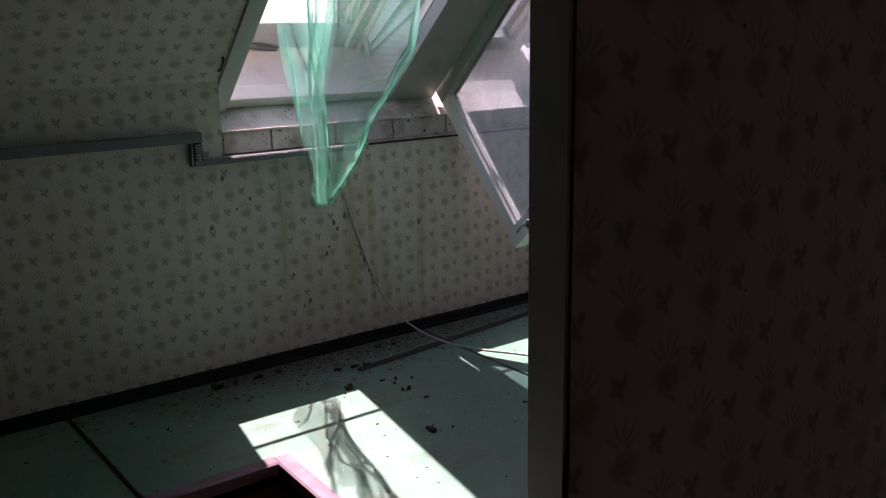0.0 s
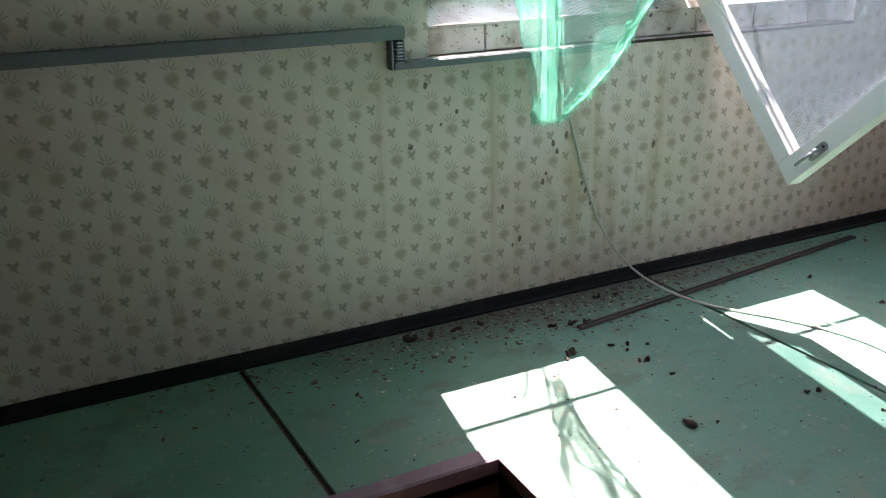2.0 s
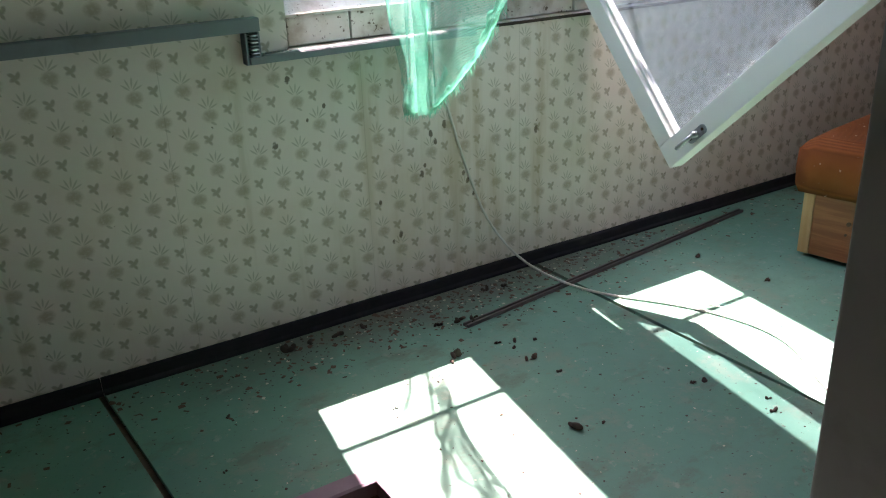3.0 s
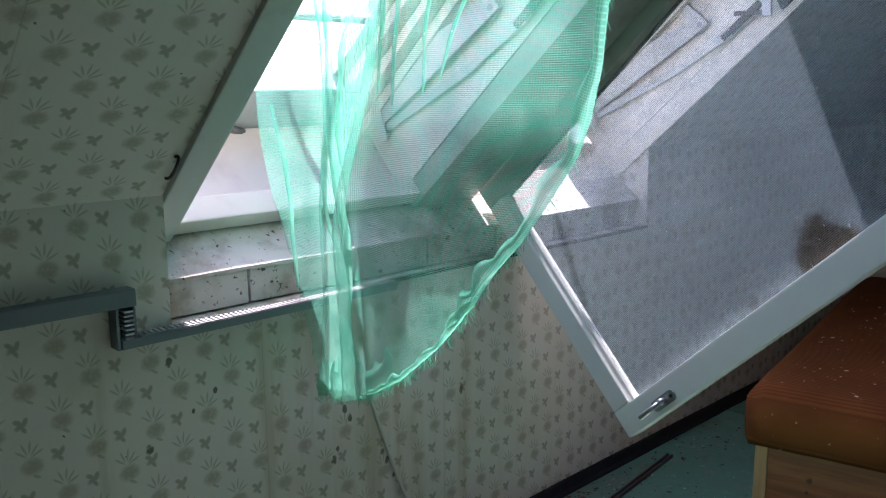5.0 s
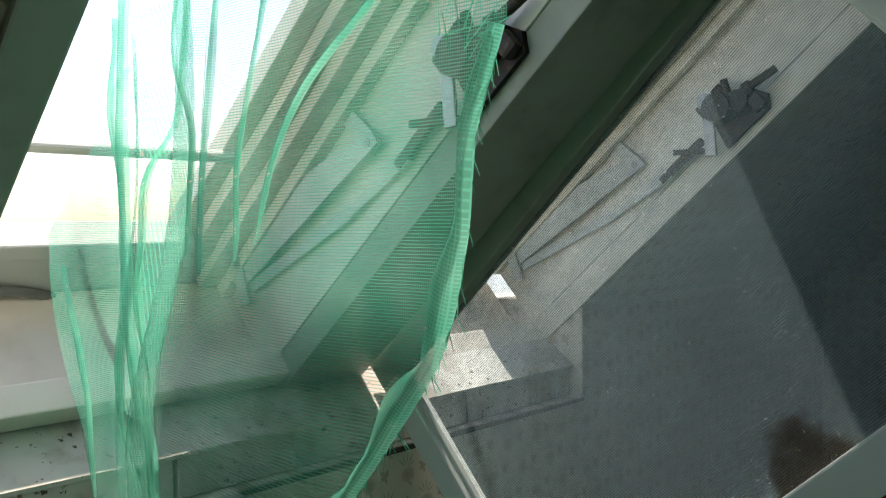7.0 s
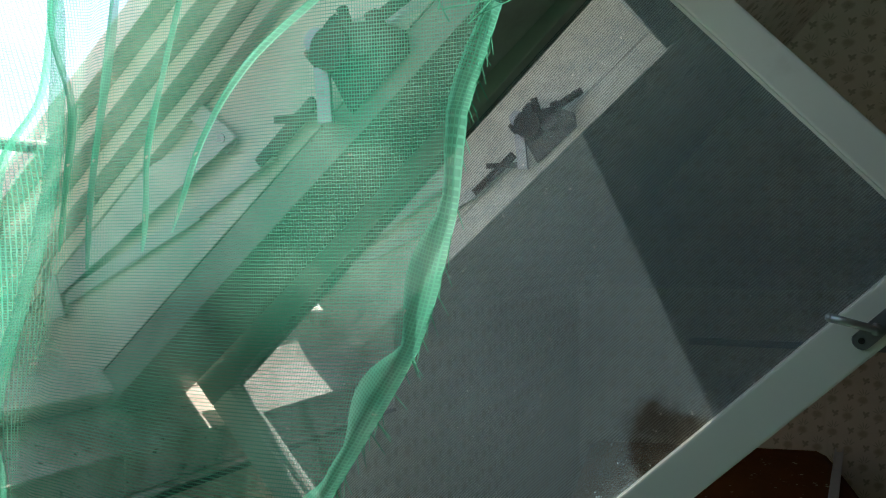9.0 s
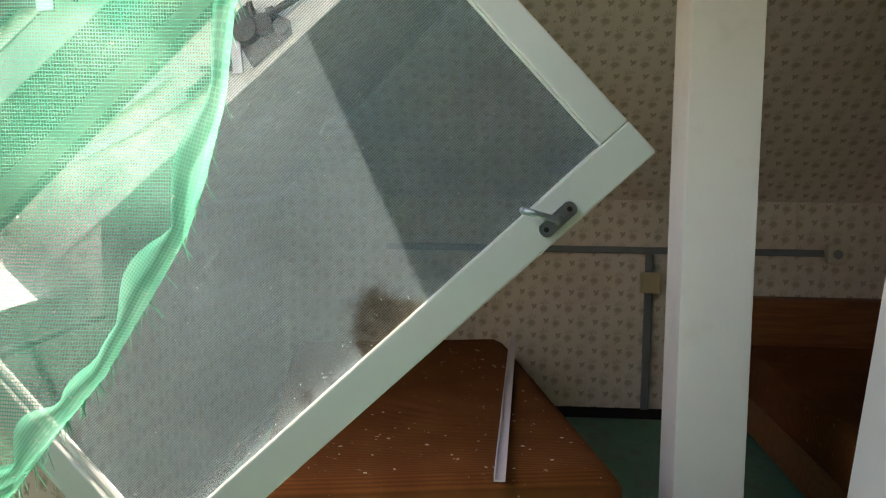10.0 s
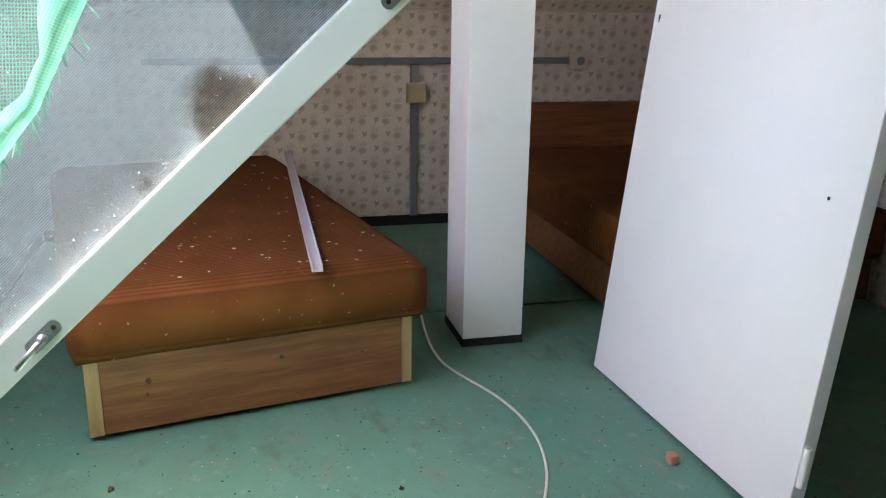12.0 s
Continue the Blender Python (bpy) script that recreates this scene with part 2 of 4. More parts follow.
def dusty_pane():
    """Ribbed, dirty window pane: see-through, with fine ribs, dust and brown grime near the outer rail."""
    n = Nodes("dusty_ribbed_glass")
    w = n.coords()
    sep = n.node("ShaderNodeSeparateXYZ", Vector=w)
    wav = n.math("MULTIPLY_ADD", n.noise(14.0, 3.0, w), 0.004, sep.outputs[1])
    rib = n.math("SINE", n.math("MULTIPLY", wav, 2 * math.pi / 0.0038))
    cloud = n.noise(4.5, 5.0, w)
    blotch = n.noise(1.0, 6.0, n.stretch(w, 26.0, 40.0, 1.0), 0.7)
    dust = n.math("ADD", n.math("MULTIPLY_ADD", rib, 0.16, 0.22), n.math("MULTIPLY", n.step(cloud, 0.3, 0.8), 0.10))
    dust = n.math("ADD", dust, n.math("MULTIPLY_ADD", blotch, 0.30, -0.15))
    speck = n.step(n.noise(120.0, 3.0, w), 0.695, 0.73)
    gx = n.math("DIVIDE", n.math("SUBTRACT", sep.outputs[0], 0.66), 0.07)
    gy = n.math("DIVIDE", n.math("SUBTRACT", sep.outputs[1], 0.06), 0.075)
    spot = n.step(n.math("ADD", n.math("ADD", n.math("MULTIPLY", gx, gx), n.math("MULTIPLY", gy, gy)), n.math("MULTIPLY_ADD", n.noise(16.0, 6.0, w, 0.7), 5.0, -2.5)), 2.2, -0.6)
    low = n.math("MULTIPLY", n.step(sep.outputs[1], 0.16, 0.06), n.step(n.noise(13.0, 5.0, w), 0.52, 0.8))
    edge = n.math("MAXIMUM", n.math("MULTIPLY", spot, 0.5), n.math("MULTIPLY", low, 0.35))
    dust = n.math("ADD", dust, n.math("MULTIPLY_ADD", speck, 0.4, n.math("MULTIPLY", edge, 0.6)), clamp=True)
    c = n.mix(n.step(edge, 0.0, 0.3), (0.30, 0.40, 0.43), (0.08, 0.078, 0.066))
    c = n.mix(speck, c, (0.75, 0.75, 0.7))
    d = n.node("ShaderNodeBsdfDiffuse", Color=c)
    t = n.node("ShaderNodeBsdfTranslucent", Color=c)
    m1 = n.node("ShaderNodeMixShader", Fac=0.45)
    n.put(m1.inputs[1], d.outputs[0]); n.put(m1.inputs[2], t.outputs[0])
    clear = n.node("ShaderNodeBsdfTransparent", Color=(0.86, 0.94, 0.97, 1))
    m2 = n.node("ShaderNodeMixShader", Fac=dust)
    n.put(m2.inputs[1], clear.outputs[0]); n.put(m2.inputs[2], m1.outputs[0])
    gl = n.node("ShaderNodeBsdfGlossy", Roughness=0.25)
    fr = n.node("ShaderNodeFresnel", IOR=1.3)
    m3 = n.node("ShaderNodeMixShader", Fac=n.math("MULTIPLY", fr.outputs[0], 0.4))
    n.put(m3.inputs[1], m2.outputs[0]); n.put(m3.inputs[2], gl.outputs[0])
    n.put(n.out.inputs["Surface"], m3.outputs[0])
    return n.m


M_PAPER = wallpaper()
M_FLOOR = floor_green()
M_WHITE = paint("white_paint", (0.76, 0.75, 0.72), amount=0.25, rough=0.45)
M_SASH = paint("sash_paint", (0.74, 0.73, 0.66), (0.33, 0.25, 0.13), 0.35, 0.4, 0.6, 0.8)
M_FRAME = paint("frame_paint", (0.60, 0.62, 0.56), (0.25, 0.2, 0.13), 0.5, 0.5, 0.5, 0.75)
# grimy frame paint, darkened to carry the shade on mullion board and hinge rail
M_MULLION = paint("shaded_grimy_frame_paint", (0.34, 0.36, 0.30), (0.18, 0.15, 0.1), 0.5, 0.5, 0.5, 0.75)
M_REVEAL = paint("reveal_paint", (0.84, 0.79, 0.69), (0.42, 0.36, 0.27), 0.4, 0.5, 0.5, 0.8)
M_SILL = paint("flaking_white_sill", (0.68, 0.66, 0.60), (0.28, 0.21, 0.13), 0.75, 0.7, 0.44, 0.66, 0.95)
M_BOARD = paint("white_door_lacquer", (0.88, 0.86, 0.84), (0.5, 0.46, 0.4), 0.15, 0.42, 0.62, 0.85)
M_COLUMN = paint("column_paint", (0.85, 0.84, 0.81), (0.55, 0.52, 0.45), 0.2, 0.6)
M_BLACK = paint("black_baseboard", (0.010, 0.010, 0.012), (0.04, 0.036, 0.03), 0.6, 0.85)
M_DUCT = paint("grey_trunking", (0.19, 0.22, 0.235), (0.1, 0.09, 0.08), 0.4, 0.5)
M_CEIL = paint("ceiling_board", (0.42, 0.39, 0.33), (0.25, 0.2, 0.14), 0.5, 0.9)
M_DARKWALL = paint("old_plaster", (0.34, 0.31, 0.26), (0.18, 0.15, 0.11), 0.5, 0.9)
M_POST = paint("grey_post_paint", (0.38, 0.41, 0.39), (0.16, 0.155, 0.12), 0.3, 0.6)
M_VENEER = wood("worn_veneer", (0.20, 0.068, 0.022), (0.30, 0.115, 0.04), 40.0, 4.0, 60.0)
M_PALEWOOD = wood("pale_edge_wood", (0.40, 0.25, 0.10), (0.47, 0.32, 0.15), 40.0, 40.0, 4.0)
M_DARKWOOD = wood("dark_stair_wood", (0.07, 0.04, 0.02), (0.13, 0.075, 0.035), 4.0, 40.0, 40.0)
M_NOSING = paint("worn_plum_nosing", (0.20, 0.145, 0.175), (0.42, 0.34, 0.35), 0.6, 0.35, 0.45, 0.7)
M_CORD = corduroy()
M_STEEL = metal("dull_steel", (0.36, 0.37, 0.38))
M_DARKMETAL = metal("dark_rusty_metal", (0.05, 0.042, 0.04), 0.55, 0.7)
M_ARM = paint("painted_metal", (0.66, 0.67, 0.63), (0.3, 0.26, 0.2), 0.4, 0.4)
M_CABLE = paint("white_cable", (0.62, 0.60, 0.53), (0.4, 0.35, 0.28), 0.4, 0.5)
M_ROD = metal("dull_brown_rod", (0.17, 0.145, 0.14), 0.55, 0.4)
M_ALU = paint("lilac_white_plastic", (0.66, 0.62, 0.66), (0.4, 0.36, 0.33), 0.3, 0.4)
M_DIRT = paint("dark_dirt", (0.06, 0.042, 0.03), (0.15, 0.105, 0.065), 0.6, 0.95)
M_CHIP = paint("pale_flake", (0.55, 0.5, 0.38), (0.3, 0.22, 0.14), 0.6, 0.9)
M_LEAF = paint("dry_leaf", (0.115, 0.065, 0.04), (0.06, 0.04, 0.025), 0.6, 0.9)
M_BRICK = paint("brick_chip", (0.45, 0.20, 0.12), (0.3, 0.14, 0.09), 0.5, 0.9)
M_BOX = paint("yellowed_plastic", (0.55, 0.46, 0.29), (0.35, 0.27, 0.16), 0.4, 0.5)
M_SOCKET = paint("socket_plastic", (0.66, 0.62, 0.52), (0.4, 0.35, 0.28), 0.3, 0.4)
M_PARAPET = paint("pale_parapet", (0.60, 0.64, 0.58), (0.35, 0.36, 0.28), 0.4, 0.8)
M_HOSE = paint("grey_hose", (0.20, 0.21, 0.2), (0.1, 0.1, 0.09), 0.4, 0.6)
M_GROUND = paint("pale_dusty_ground", (0.42, 0.43, 0.40), (0.3, 0.3, 0.27), 0.5, 0.95)
M_NET = net_green("green_netting", 0.9)
M_HEM = net_green("green_net_hem", 0.6)
M_PANE = dusty_pane()


# ---- building helpers ----
def link(name, bm, material, parent=None, label="", smooth=False):
    me = bpy.data.meshes.new(name)
    bm.normal_update()
    bm.to_mesh(me)
    bm.free()
    me.materials.append(material)
    if smooth:
        me.polygons.foreach_set("use_smooth", [True] * len(me.polygons))
    ob = new(name, me)
    if parent is not None:
        ob.parent = parent
        ob.matrix_parent_inverse = Matrix.Identity(4)
    return tagged(ob, label)


def part(name, bm, material, parent, label="", smooth=False):
    return link(name, bm, material, parent, label, smooth)


def box(x0, x1, y0, y1, z0, z1, bevel=0.0, bm=None):
    bm = bm or bmesh.new()
    vs = [bm.verts.new((x, y, z)) for x in (x0, x1) for y in (y0, y1) for z in (z0, z1)]
    for f in ((0, 1, 3, 2), (4, 6, 7, 5), (0, 4, 5, 1), (2, 3, 7, 6), (0, 2, 6, 4), (1, 5, 7, 3)):
        bm.faces.new([vs[i] for i in f])
    bmesh.ops.recalc_face_normals(bm, faces=bm.faces)
    if bevel:
        bmesh.ops.bevel(bm, geom=list(bm.edges), offset=bevel, segments=2, affect="EDGES", profile=0.6)
    return bm


def prism(poly, z0, z1, bm=None):
    """A flat polygon in x and y, given thickness from z0 to z1."""
    bm = bm or bmesh.new()
    lo = [bm.verts.new((x, y, z0)) for x, y in poly]
    hi = [bm.verts.new((x, y, z1)) for x, y in poly]
    bm.faces.new(lo[::-1])
    bm.faces.new(hi)
    for i in range(len(poly)):
        j = (i + 1) % len(poly)
        bm.faces.new((lo[i], lo[j], hi[j], hi[i]))
    bmesh.ops.recalc_face_normals(bm, faces=bm.faces)
    return bm


def cyl(p, q, r, r2=None, seg=14, bm=None):
    bm = bm or bmesh.new()
    p, q = Vector(p), Vector(q)
    m = Matrix.Translation((p + q) / 2) @ (q - p).to_track_quat("Z", "Y").to_matrix().to_4x4()
    bmesh.ops.create_cone(bm, cap_ends=True, segments=seg, radius1=r, radius2=r if r2 is None else r2, depth=(q - p).length, matrix=m)
    return bm


def uv_plan(bm, u, v, origin=(0, 0, 0)):
    """Texture metres: u and v are unit directions on the surface."""
    lay = bm.loops.layers.uv.verify()
    u, v, o = Vector(u), Vector(v), Vector(origin)
    bm.normal_update()
    w = u.cross(v)
    for f in bm.faces:
        side = abs(f.normal.dot(u)) > 0.7
        for l in f.loops:
            p = l.vert.co - o
            l[lay].uv = (p.dot(w) if side else p.dot(u), p.dot(v))
    return bm


def tube(name, pts, r, material, parent=None, res=6, label=""):
    cu = bpy.data.curves.new(name, "CURVE")
    cu.dimensions, cu.bevel_depth, cu.bevel_resolution, cu.resolution_u = "3D", r, 3, res
    sp = cu.splines.new("NURBS")
    sp.points.add(len(pts) - 1)
    for p, c in zip(sp.points, pts):
        p.co = (*c, 1.0)
    sp.use_endpoint_u, sp.order_u = True, 4
    tmp = bpy.data.objects.new(name, cu)
    me = bpy.data.meshes.new_from_object(tmp)
    bpy.data.objects.remove(tmp)
    me.materials.clear()
    me.materials.append(material)
    me.polygons.foreach_set("use_smooth", [True] * len(me.polygons))
    ob = new(name, me)
    if parent is not None:
        ob.parent = parent
    return tagged(ob, label)


def empty(name, m=None):
    ob = new(name)
    if m is not None:
        ob.matrix_world = m
    return ob


# roof slope: s metres up the slope from the knee line, n metres outwards
KNEE = 1.037
US, NS = Vector((0, -0.75, 0.661)).normalized(), Vector((0, 0.661, 0.75)).normalized()


def on_slope(x, s, n):
    return Vector((x, 0, KNEE)) + US * s + NS * n


SLOPE = Matrix(((1, 0, 0, 0), (0, US.y, NS.y, 0), (0, US.z, NS.z, KNEE), (0, 0, 0, 1)))


def slope_box(x0, x1, s0, s1, n0, n1, bevel=0.0):
    bm = box(x0, x1, s0, s1, n0, n1, bevel)
    uv_plan(bm, (1, 0, 0), (0, 1, 0), (0, -KNEE, 0))
    bm.transform(SLOPE)
    bmesh.ops.recalc_face_normals(bm, faces=bm.faces)
    return bm


# ---- the setting ----
X0, X1, CEIL = -1.2, 5.55, 2.35
WIN0, WIN1, PERIOD = 2.067, 3.715, 0.905
HEADS = (1.24, 1.04)
SPLIT = 2.97
S_TOP = (CEIL - KNEE) / US.z


def wall_piece(x0, x1, z0, z1, parent, name):
    return part(name, uv_plan(box(x0, x1, 0.0, 0.4, z0, z1), (1, 0, 0), (0, 0, 1)), M_PAPER, parent)


knee_wall = tagged(empty("wall_north"), "cream flower-patterned papered knee wall, stained under the windows", "wall", kind="structure")
wall_piece(X0, WIN0, -0.02, KNEE, knee_wall, "papered_section")
wall_piece(WIN0, WIN1, -0.02, 0.784, knee_wall, "papered_section")
wall_piece(WIN1, X1 + 0.2, -0.02, KNEE, knee_wall, "papered_section")

slope = tagged(empty("wall_slope"), "sloping attic wall covered with cream flower-patterned paper", "wall", kind="structure")
for a, b, s0, s1, deep in ((X0, WIN0, 0.0, S_TOP, 0.2), (WIN1, X1 + 0.2, 0.0, S_TOP, 0.46), (WIN0, SPLIT, HEADS[0], S_TOP, 0.46), (SPLIT, WIN1, HEADS[1], S_TOP, 0.46)):
    part("papered_slope", slope_box(a, b, s0, s1, 0.0, deep), M_PAPER, slope)

far_wall = tagged(empty("wall_east"), "dim papered end wall of the attic room", "wall", kind="structure")
part("papered_section", uv_plan(box(X1, X1 + 0.2, -3.4, 0.0, -0.02, 1.03), (0, 1, 0), (0, 0, 1)), M_PAPER, far_wall)
bm = box(-3.5, 0.6, 0.0, 1.85, 0.0, 0.2)
uv_plan(bm, (1, 0, 0), (0, 1, 0))
bm.transform(Matrix(((0, -0.718, 0.696, X1), (1, 0, 0, 0), (0, 0.696, 0.718, 1.03), (0, 0, 0, 1))))
bmesh.ops.recalc_face_normals(bm, faces=bm.faces)
part("papered_slope", bm, M_PAPER, far_wall)

back_wall = tagged(link("wall_south", uv_plan(box(2.3, X1 + 0.2, -3.4, -3.2, -0.02, CEIL), (1, 0, 0), (0, 0, 1)), M_PAPER), "papered back wall in deep shade", "wall", kind="structure")
tagged(link("wall_west", uv_plan(box(X0 - 0.2, X0, -4.4, 0.4, -0.5, CEIL), (0, 1, 0), (0, 0, 1)), M_PAPER), "papered wall at the stair end", "wall", kind="structure")
tagged(link("wall_stair", box(X0, 2.5, -4.4, -4.2, -0.5, CEIL), M_DARKWALL), "plain plaster wall behind the stairs", "wall", kind="structure")
tagged(link("wall_return", box(2.3, 2.5, -4.2, -3.4, -0.5, CEIL), M_DARKWALL), "plain plaster return wall", "wall", kind="structure")
tagged(link("ceiling", box(X0 - 0.2, X1 + 0.2, -4.4, -1.2, CEIL, CEIL + 0.2), M_CEIL), "shaded ceiling of the attic", "ceiling", kind="structure")
# papered partition beside the stairs
partition = tagged(link("wall_partition", uv_plan(prism([(1.43, -2.326), (2.066, -1.829), (2.18, -1.829), (2.3, -2.29)], -0.35, CEIL), (1, 0, 0), (0, 0, 1)), M_PAPER), "dark papered partition wall beside the stair head", "wall", kind="structure")
tagged(link("wall_inner", box(3.2, 3.72, -2.285, -2.185, 0.0, CEIL), M_DARKWALL), "short plastered inner wall behind the leaning door", "wall", kind="structure")

# floor: green sheets with open joints, and the sunken stair head
PIT_X, PIT_Y = 1.876, -0.714
floor = tagged(empty("floor"), "worn green painted floor sheets with dark open joints", "floor", kind="structure")
part("subfloor", prism([(X0, 0.0), (X1, 0.0), (X1, -3.2), (PIT_X, -3.2), (PIT_X, PIT_Y), (X0, PIT_Y)], -0.06, -0.012), M_DARKWOOD, floor)
G = 0.0085
for i, (a, b) in enumerate(((X0, 0.06), (0.06, 1.468))):
    part("floor_sheet", prism([(a + G, -0.004), (b - G, -0.004), (b - G + (0.036 if i else 0), PIT_Y), (a + G, PIT_Y)], -0.012, 0.0), M_FLOOR, floor)
part("floor_sheet", prism([(1.468 + G, -0.004), (2.847 - G, -0.004), (2.93 - G, -3.2), (PIT_X, -3.2), (PIT_X, PIT_Y), (1.504 + G, PIT_Y)], -0.012, 0.0), M_FLOOR, floor)
for a, b in ((2.847, 4.29), (4.29, X1)):
    part("floor_sheet", prism([(a + G, -0.004), (b - G, -0.004), (min(b + 0.062, X1) - G, -3.2), (a + 0.062 + G, -3.2)], -0.012, 0.0), M_FLOOR, floor)
stair = tagged(empty("stair_head"), "sunken wooden stair head with worn plum-coloured edging", "stairs", kind="structure")
part("landing", box(X0, PIT_X + 0.04, -4.2, PIT_Y + 0.04, -0.39, -0.35), M_DARKWOOD, stair)
part("riser", box(X0, PIT_X + 0.02, PIT_Y, PIT_Y + 0.02, -0.35, -0.013), M_DARKWOOD, stair)
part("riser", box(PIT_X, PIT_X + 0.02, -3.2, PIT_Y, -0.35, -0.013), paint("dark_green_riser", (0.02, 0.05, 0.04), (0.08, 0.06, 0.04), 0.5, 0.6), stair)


def nosing(p, q, out):
    """L-shaped floor edging: a flat flange on the floor and a lip down into the stair head."""
    p, q, out = Vector(p), Vector(q), Vector(out)
    d = (q - p).normalized()
    prof = [(0.045, 0.0), (0.043, 0.005), (0.0, 0.007), (-0.006, 0.003), (-0.007, -0.03), (-0.003, -0.03), (-0.002, 0.0)]
    bm = bmesh.new()
    rings = [[bm.verts.new(e + out * a + Vector((0, 0, h))) for a, h in prof] for e in (p, q)]
    for i in range(len(prof)):
        j = (i + 1) % len(prof)
        bm.faces.new((rings[0][i], rings[0][j], rings[1][j], rings[1][i]))
    bm.faces.new(rings[0])
    bm.faces.new(rings[1][::-1])
    bmesh.ops.recalc_face_normals(bm, faces=bm.faces)
    return bm


part("edging", nosing((X0, PIT_Y, 0), (PIT_X, PIT_Y, 0), (0, 1, 0)), M_NOSING, stair)
part("edging", nosing((PIT_X, -3.2, 0), (PIT_X, PIT_Y + 0.03, 0.001), (1, 0, 0)), M_NOSING, stair)

base = tagged(empty("baseboard"), "thin black baseboard along the papered wall", "baseboard", kind="structure")


def skirting(x0, x1):
    bm = bmesh.new()
    prof = [(0, 0), (-0.022, 0), (-0.022, 0.008), (-0.012, 0.012), (-0.01, 0.038), (-0.006, 0.042), (0, 0.042)]
    n = 40
    rings = []
    for i in range(n + 1):
        x = x0 + (x1 - x0) * i / n
        w = 0.0015 * noise.noise((x * 5, 0.3, 0))
        rings.append([bm.verts.new((x, y + w, z + (w if z > 0.01 else 0))) for y, z in prof])
    for a, b in zip(rings, rings[1:]):
        for i in range(len(prof) - 1):
            bm.faces.new((a[i], a[i + 1], b[i + 1], b[i]))
    bm.faces.new(rings[0]); bm.faces.new(rings[-1][::-1])
    bmesh.ops.recalc_face_normals(bm, faces=bm.faces)
    return bm


for a, b in ((X0, 1.474), (1.476, 3.3), (3.302, X1)):
    part("board", skirting(a, b), M_BLACK, base)
part("board", box(X1 - 0.012, X1, -3.2, -0.02, 0.0, 0.05, 0.003), M_BLACK, base)

# ---- windows ----
windows = []
for k in range(2):
    HEAD = HEADS[k]
    x = WIN0 + 0.063 + k * PERIOD          # left edge of the light
    r = x + 0.67                           # right reveal
    w = tagged(empty(f"window_{k + 1}"), "deep roof window with flaking white frame, no inner sash" if k == 0 else "deep roof window with flaking white frame behind the open sash", "window", kind="structure")
    if k == 0:
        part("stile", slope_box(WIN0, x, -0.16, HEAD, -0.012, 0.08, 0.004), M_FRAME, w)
        part("reveal", slope_box(WIN0 - 0.03, x - 0.06, -0.16, HEAD, 0.08, 0.2), M_REVEAL, w)
        # its room-side shade is put into the colour
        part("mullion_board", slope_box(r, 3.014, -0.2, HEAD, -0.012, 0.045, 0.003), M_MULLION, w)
        part("mullion_base", slope_box(r + 0.001, 2.972, -0.52, -0.151, 0.046, 0.46), M_REVEAL, w)
        part("mullion_edge", slope_box(r - 0.003, r + 0.03, -0.14, HEAD, 0.046, 0.075, 0.003), M_REVEAL, w)
        part("reveal", slope_box(r + 0.001, 2.90, -0.15, HEAD, 0.076, 0.46), M_REVEAL, w)
    else:
        part("stile", slope_box(r, WIN1, -0.16, HEAD, -0.004, 0.06, 0.004), M_REVEAL, w)
        part("reveal", slope_box(r + 0.001, WIN1 + 0.12, -0.16, HEAD, 0.061, 0.46), M_REVEAL, w)
    part("bottom_rail", slope_box(x, r, -0.15 - 0.05 * k, -0.105 - 0.05 * k, 0.0, 0.06, 0.004), M_REVEAL, w)
    part("apron", slope_box(x, r, -0.36, -0.165 - 0.05 * k, 0.06, 0.28), M_REVEAL, w)
    low = 0.1 * k
    part("outer_panel", slope_box(x - 0.06, r, -0.52, -0.05 - low, 0.285, 0.325, 0.003), M_PARAPET, w)
    part("outer_rail", slope_box(x - 0.06, r - 0.14, -0.056 - low, -0.02 - low, 0.27, 0.33, 0.004), M_PARAPET, w)
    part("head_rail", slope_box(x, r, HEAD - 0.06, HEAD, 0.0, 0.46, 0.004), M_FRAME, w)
    part("glazing_bar", slope_box(x - 0.06, r - 0.13, 0.177, 0.195, 0.292, 0.31, 0.006), M_PARAPET, w)
    for a, n0, n1 in ((0.03, 0.235, 0.262), (0.07, 0.264, 0.29), (0.11, 0.292, 0.32), (0.15, 0.322, 0.36)):
        part("outer_frame", slope_box(r - a, r, -0.16, HEAD, n0, n1, 0.003), M_REVEAL, w)
    windows.append(w)

# sloping sill and the painted bricks under it
sill = tagged(empty("window_sill"), "dirty flaking white sill below the roof windows", "window sill", kind="structure")
bm = bmesh.new()
n_seg = 30
prof = [(0.028, 0.860), (0.028, 0.867), (0.14, 0.953), (0.23, 0.953), (0.23, 0.786), (0.05, 0.786), (0.05, 0.860)]
rings = []
for i in range(n_seg + 1):
    x = WIN0 + (WIN1 - WIN0) * i / n_seg
    rings.append([bm.verts.new((x, y, z + 0.003 * noise.noise((x * 7, y * 9, 1)))) for y, z in prof])
for a, b in zip(rings, rings[1:]):
    for i in range(len(prof)):
        j = (i + 1) % len(prof)
        bm.faces.new((a[i], a[j], b[j], b[i]))
bm.faces.new(rings[0]); bm.faces.new(rings[-1][::-1])
bmesh.ops.recalc_face_normals(bm, faces=bm.faces)
part("sill_board", bm, M_SILL, sill)
xs = [WIN0 + 0.012, 2.262, 2.52, 2.775, 3.03, 3.28, 3.53, WIN1 - 0.01]
for i, (a, b) in enumerate(zip(xs, xs[1:])):
    part("brick", box(a + 0.003, b - 0.003, 0.032 + 0.002 * (i % 2), 0.06, 0.788, 0.860, 0.004), M_SILL, sill)
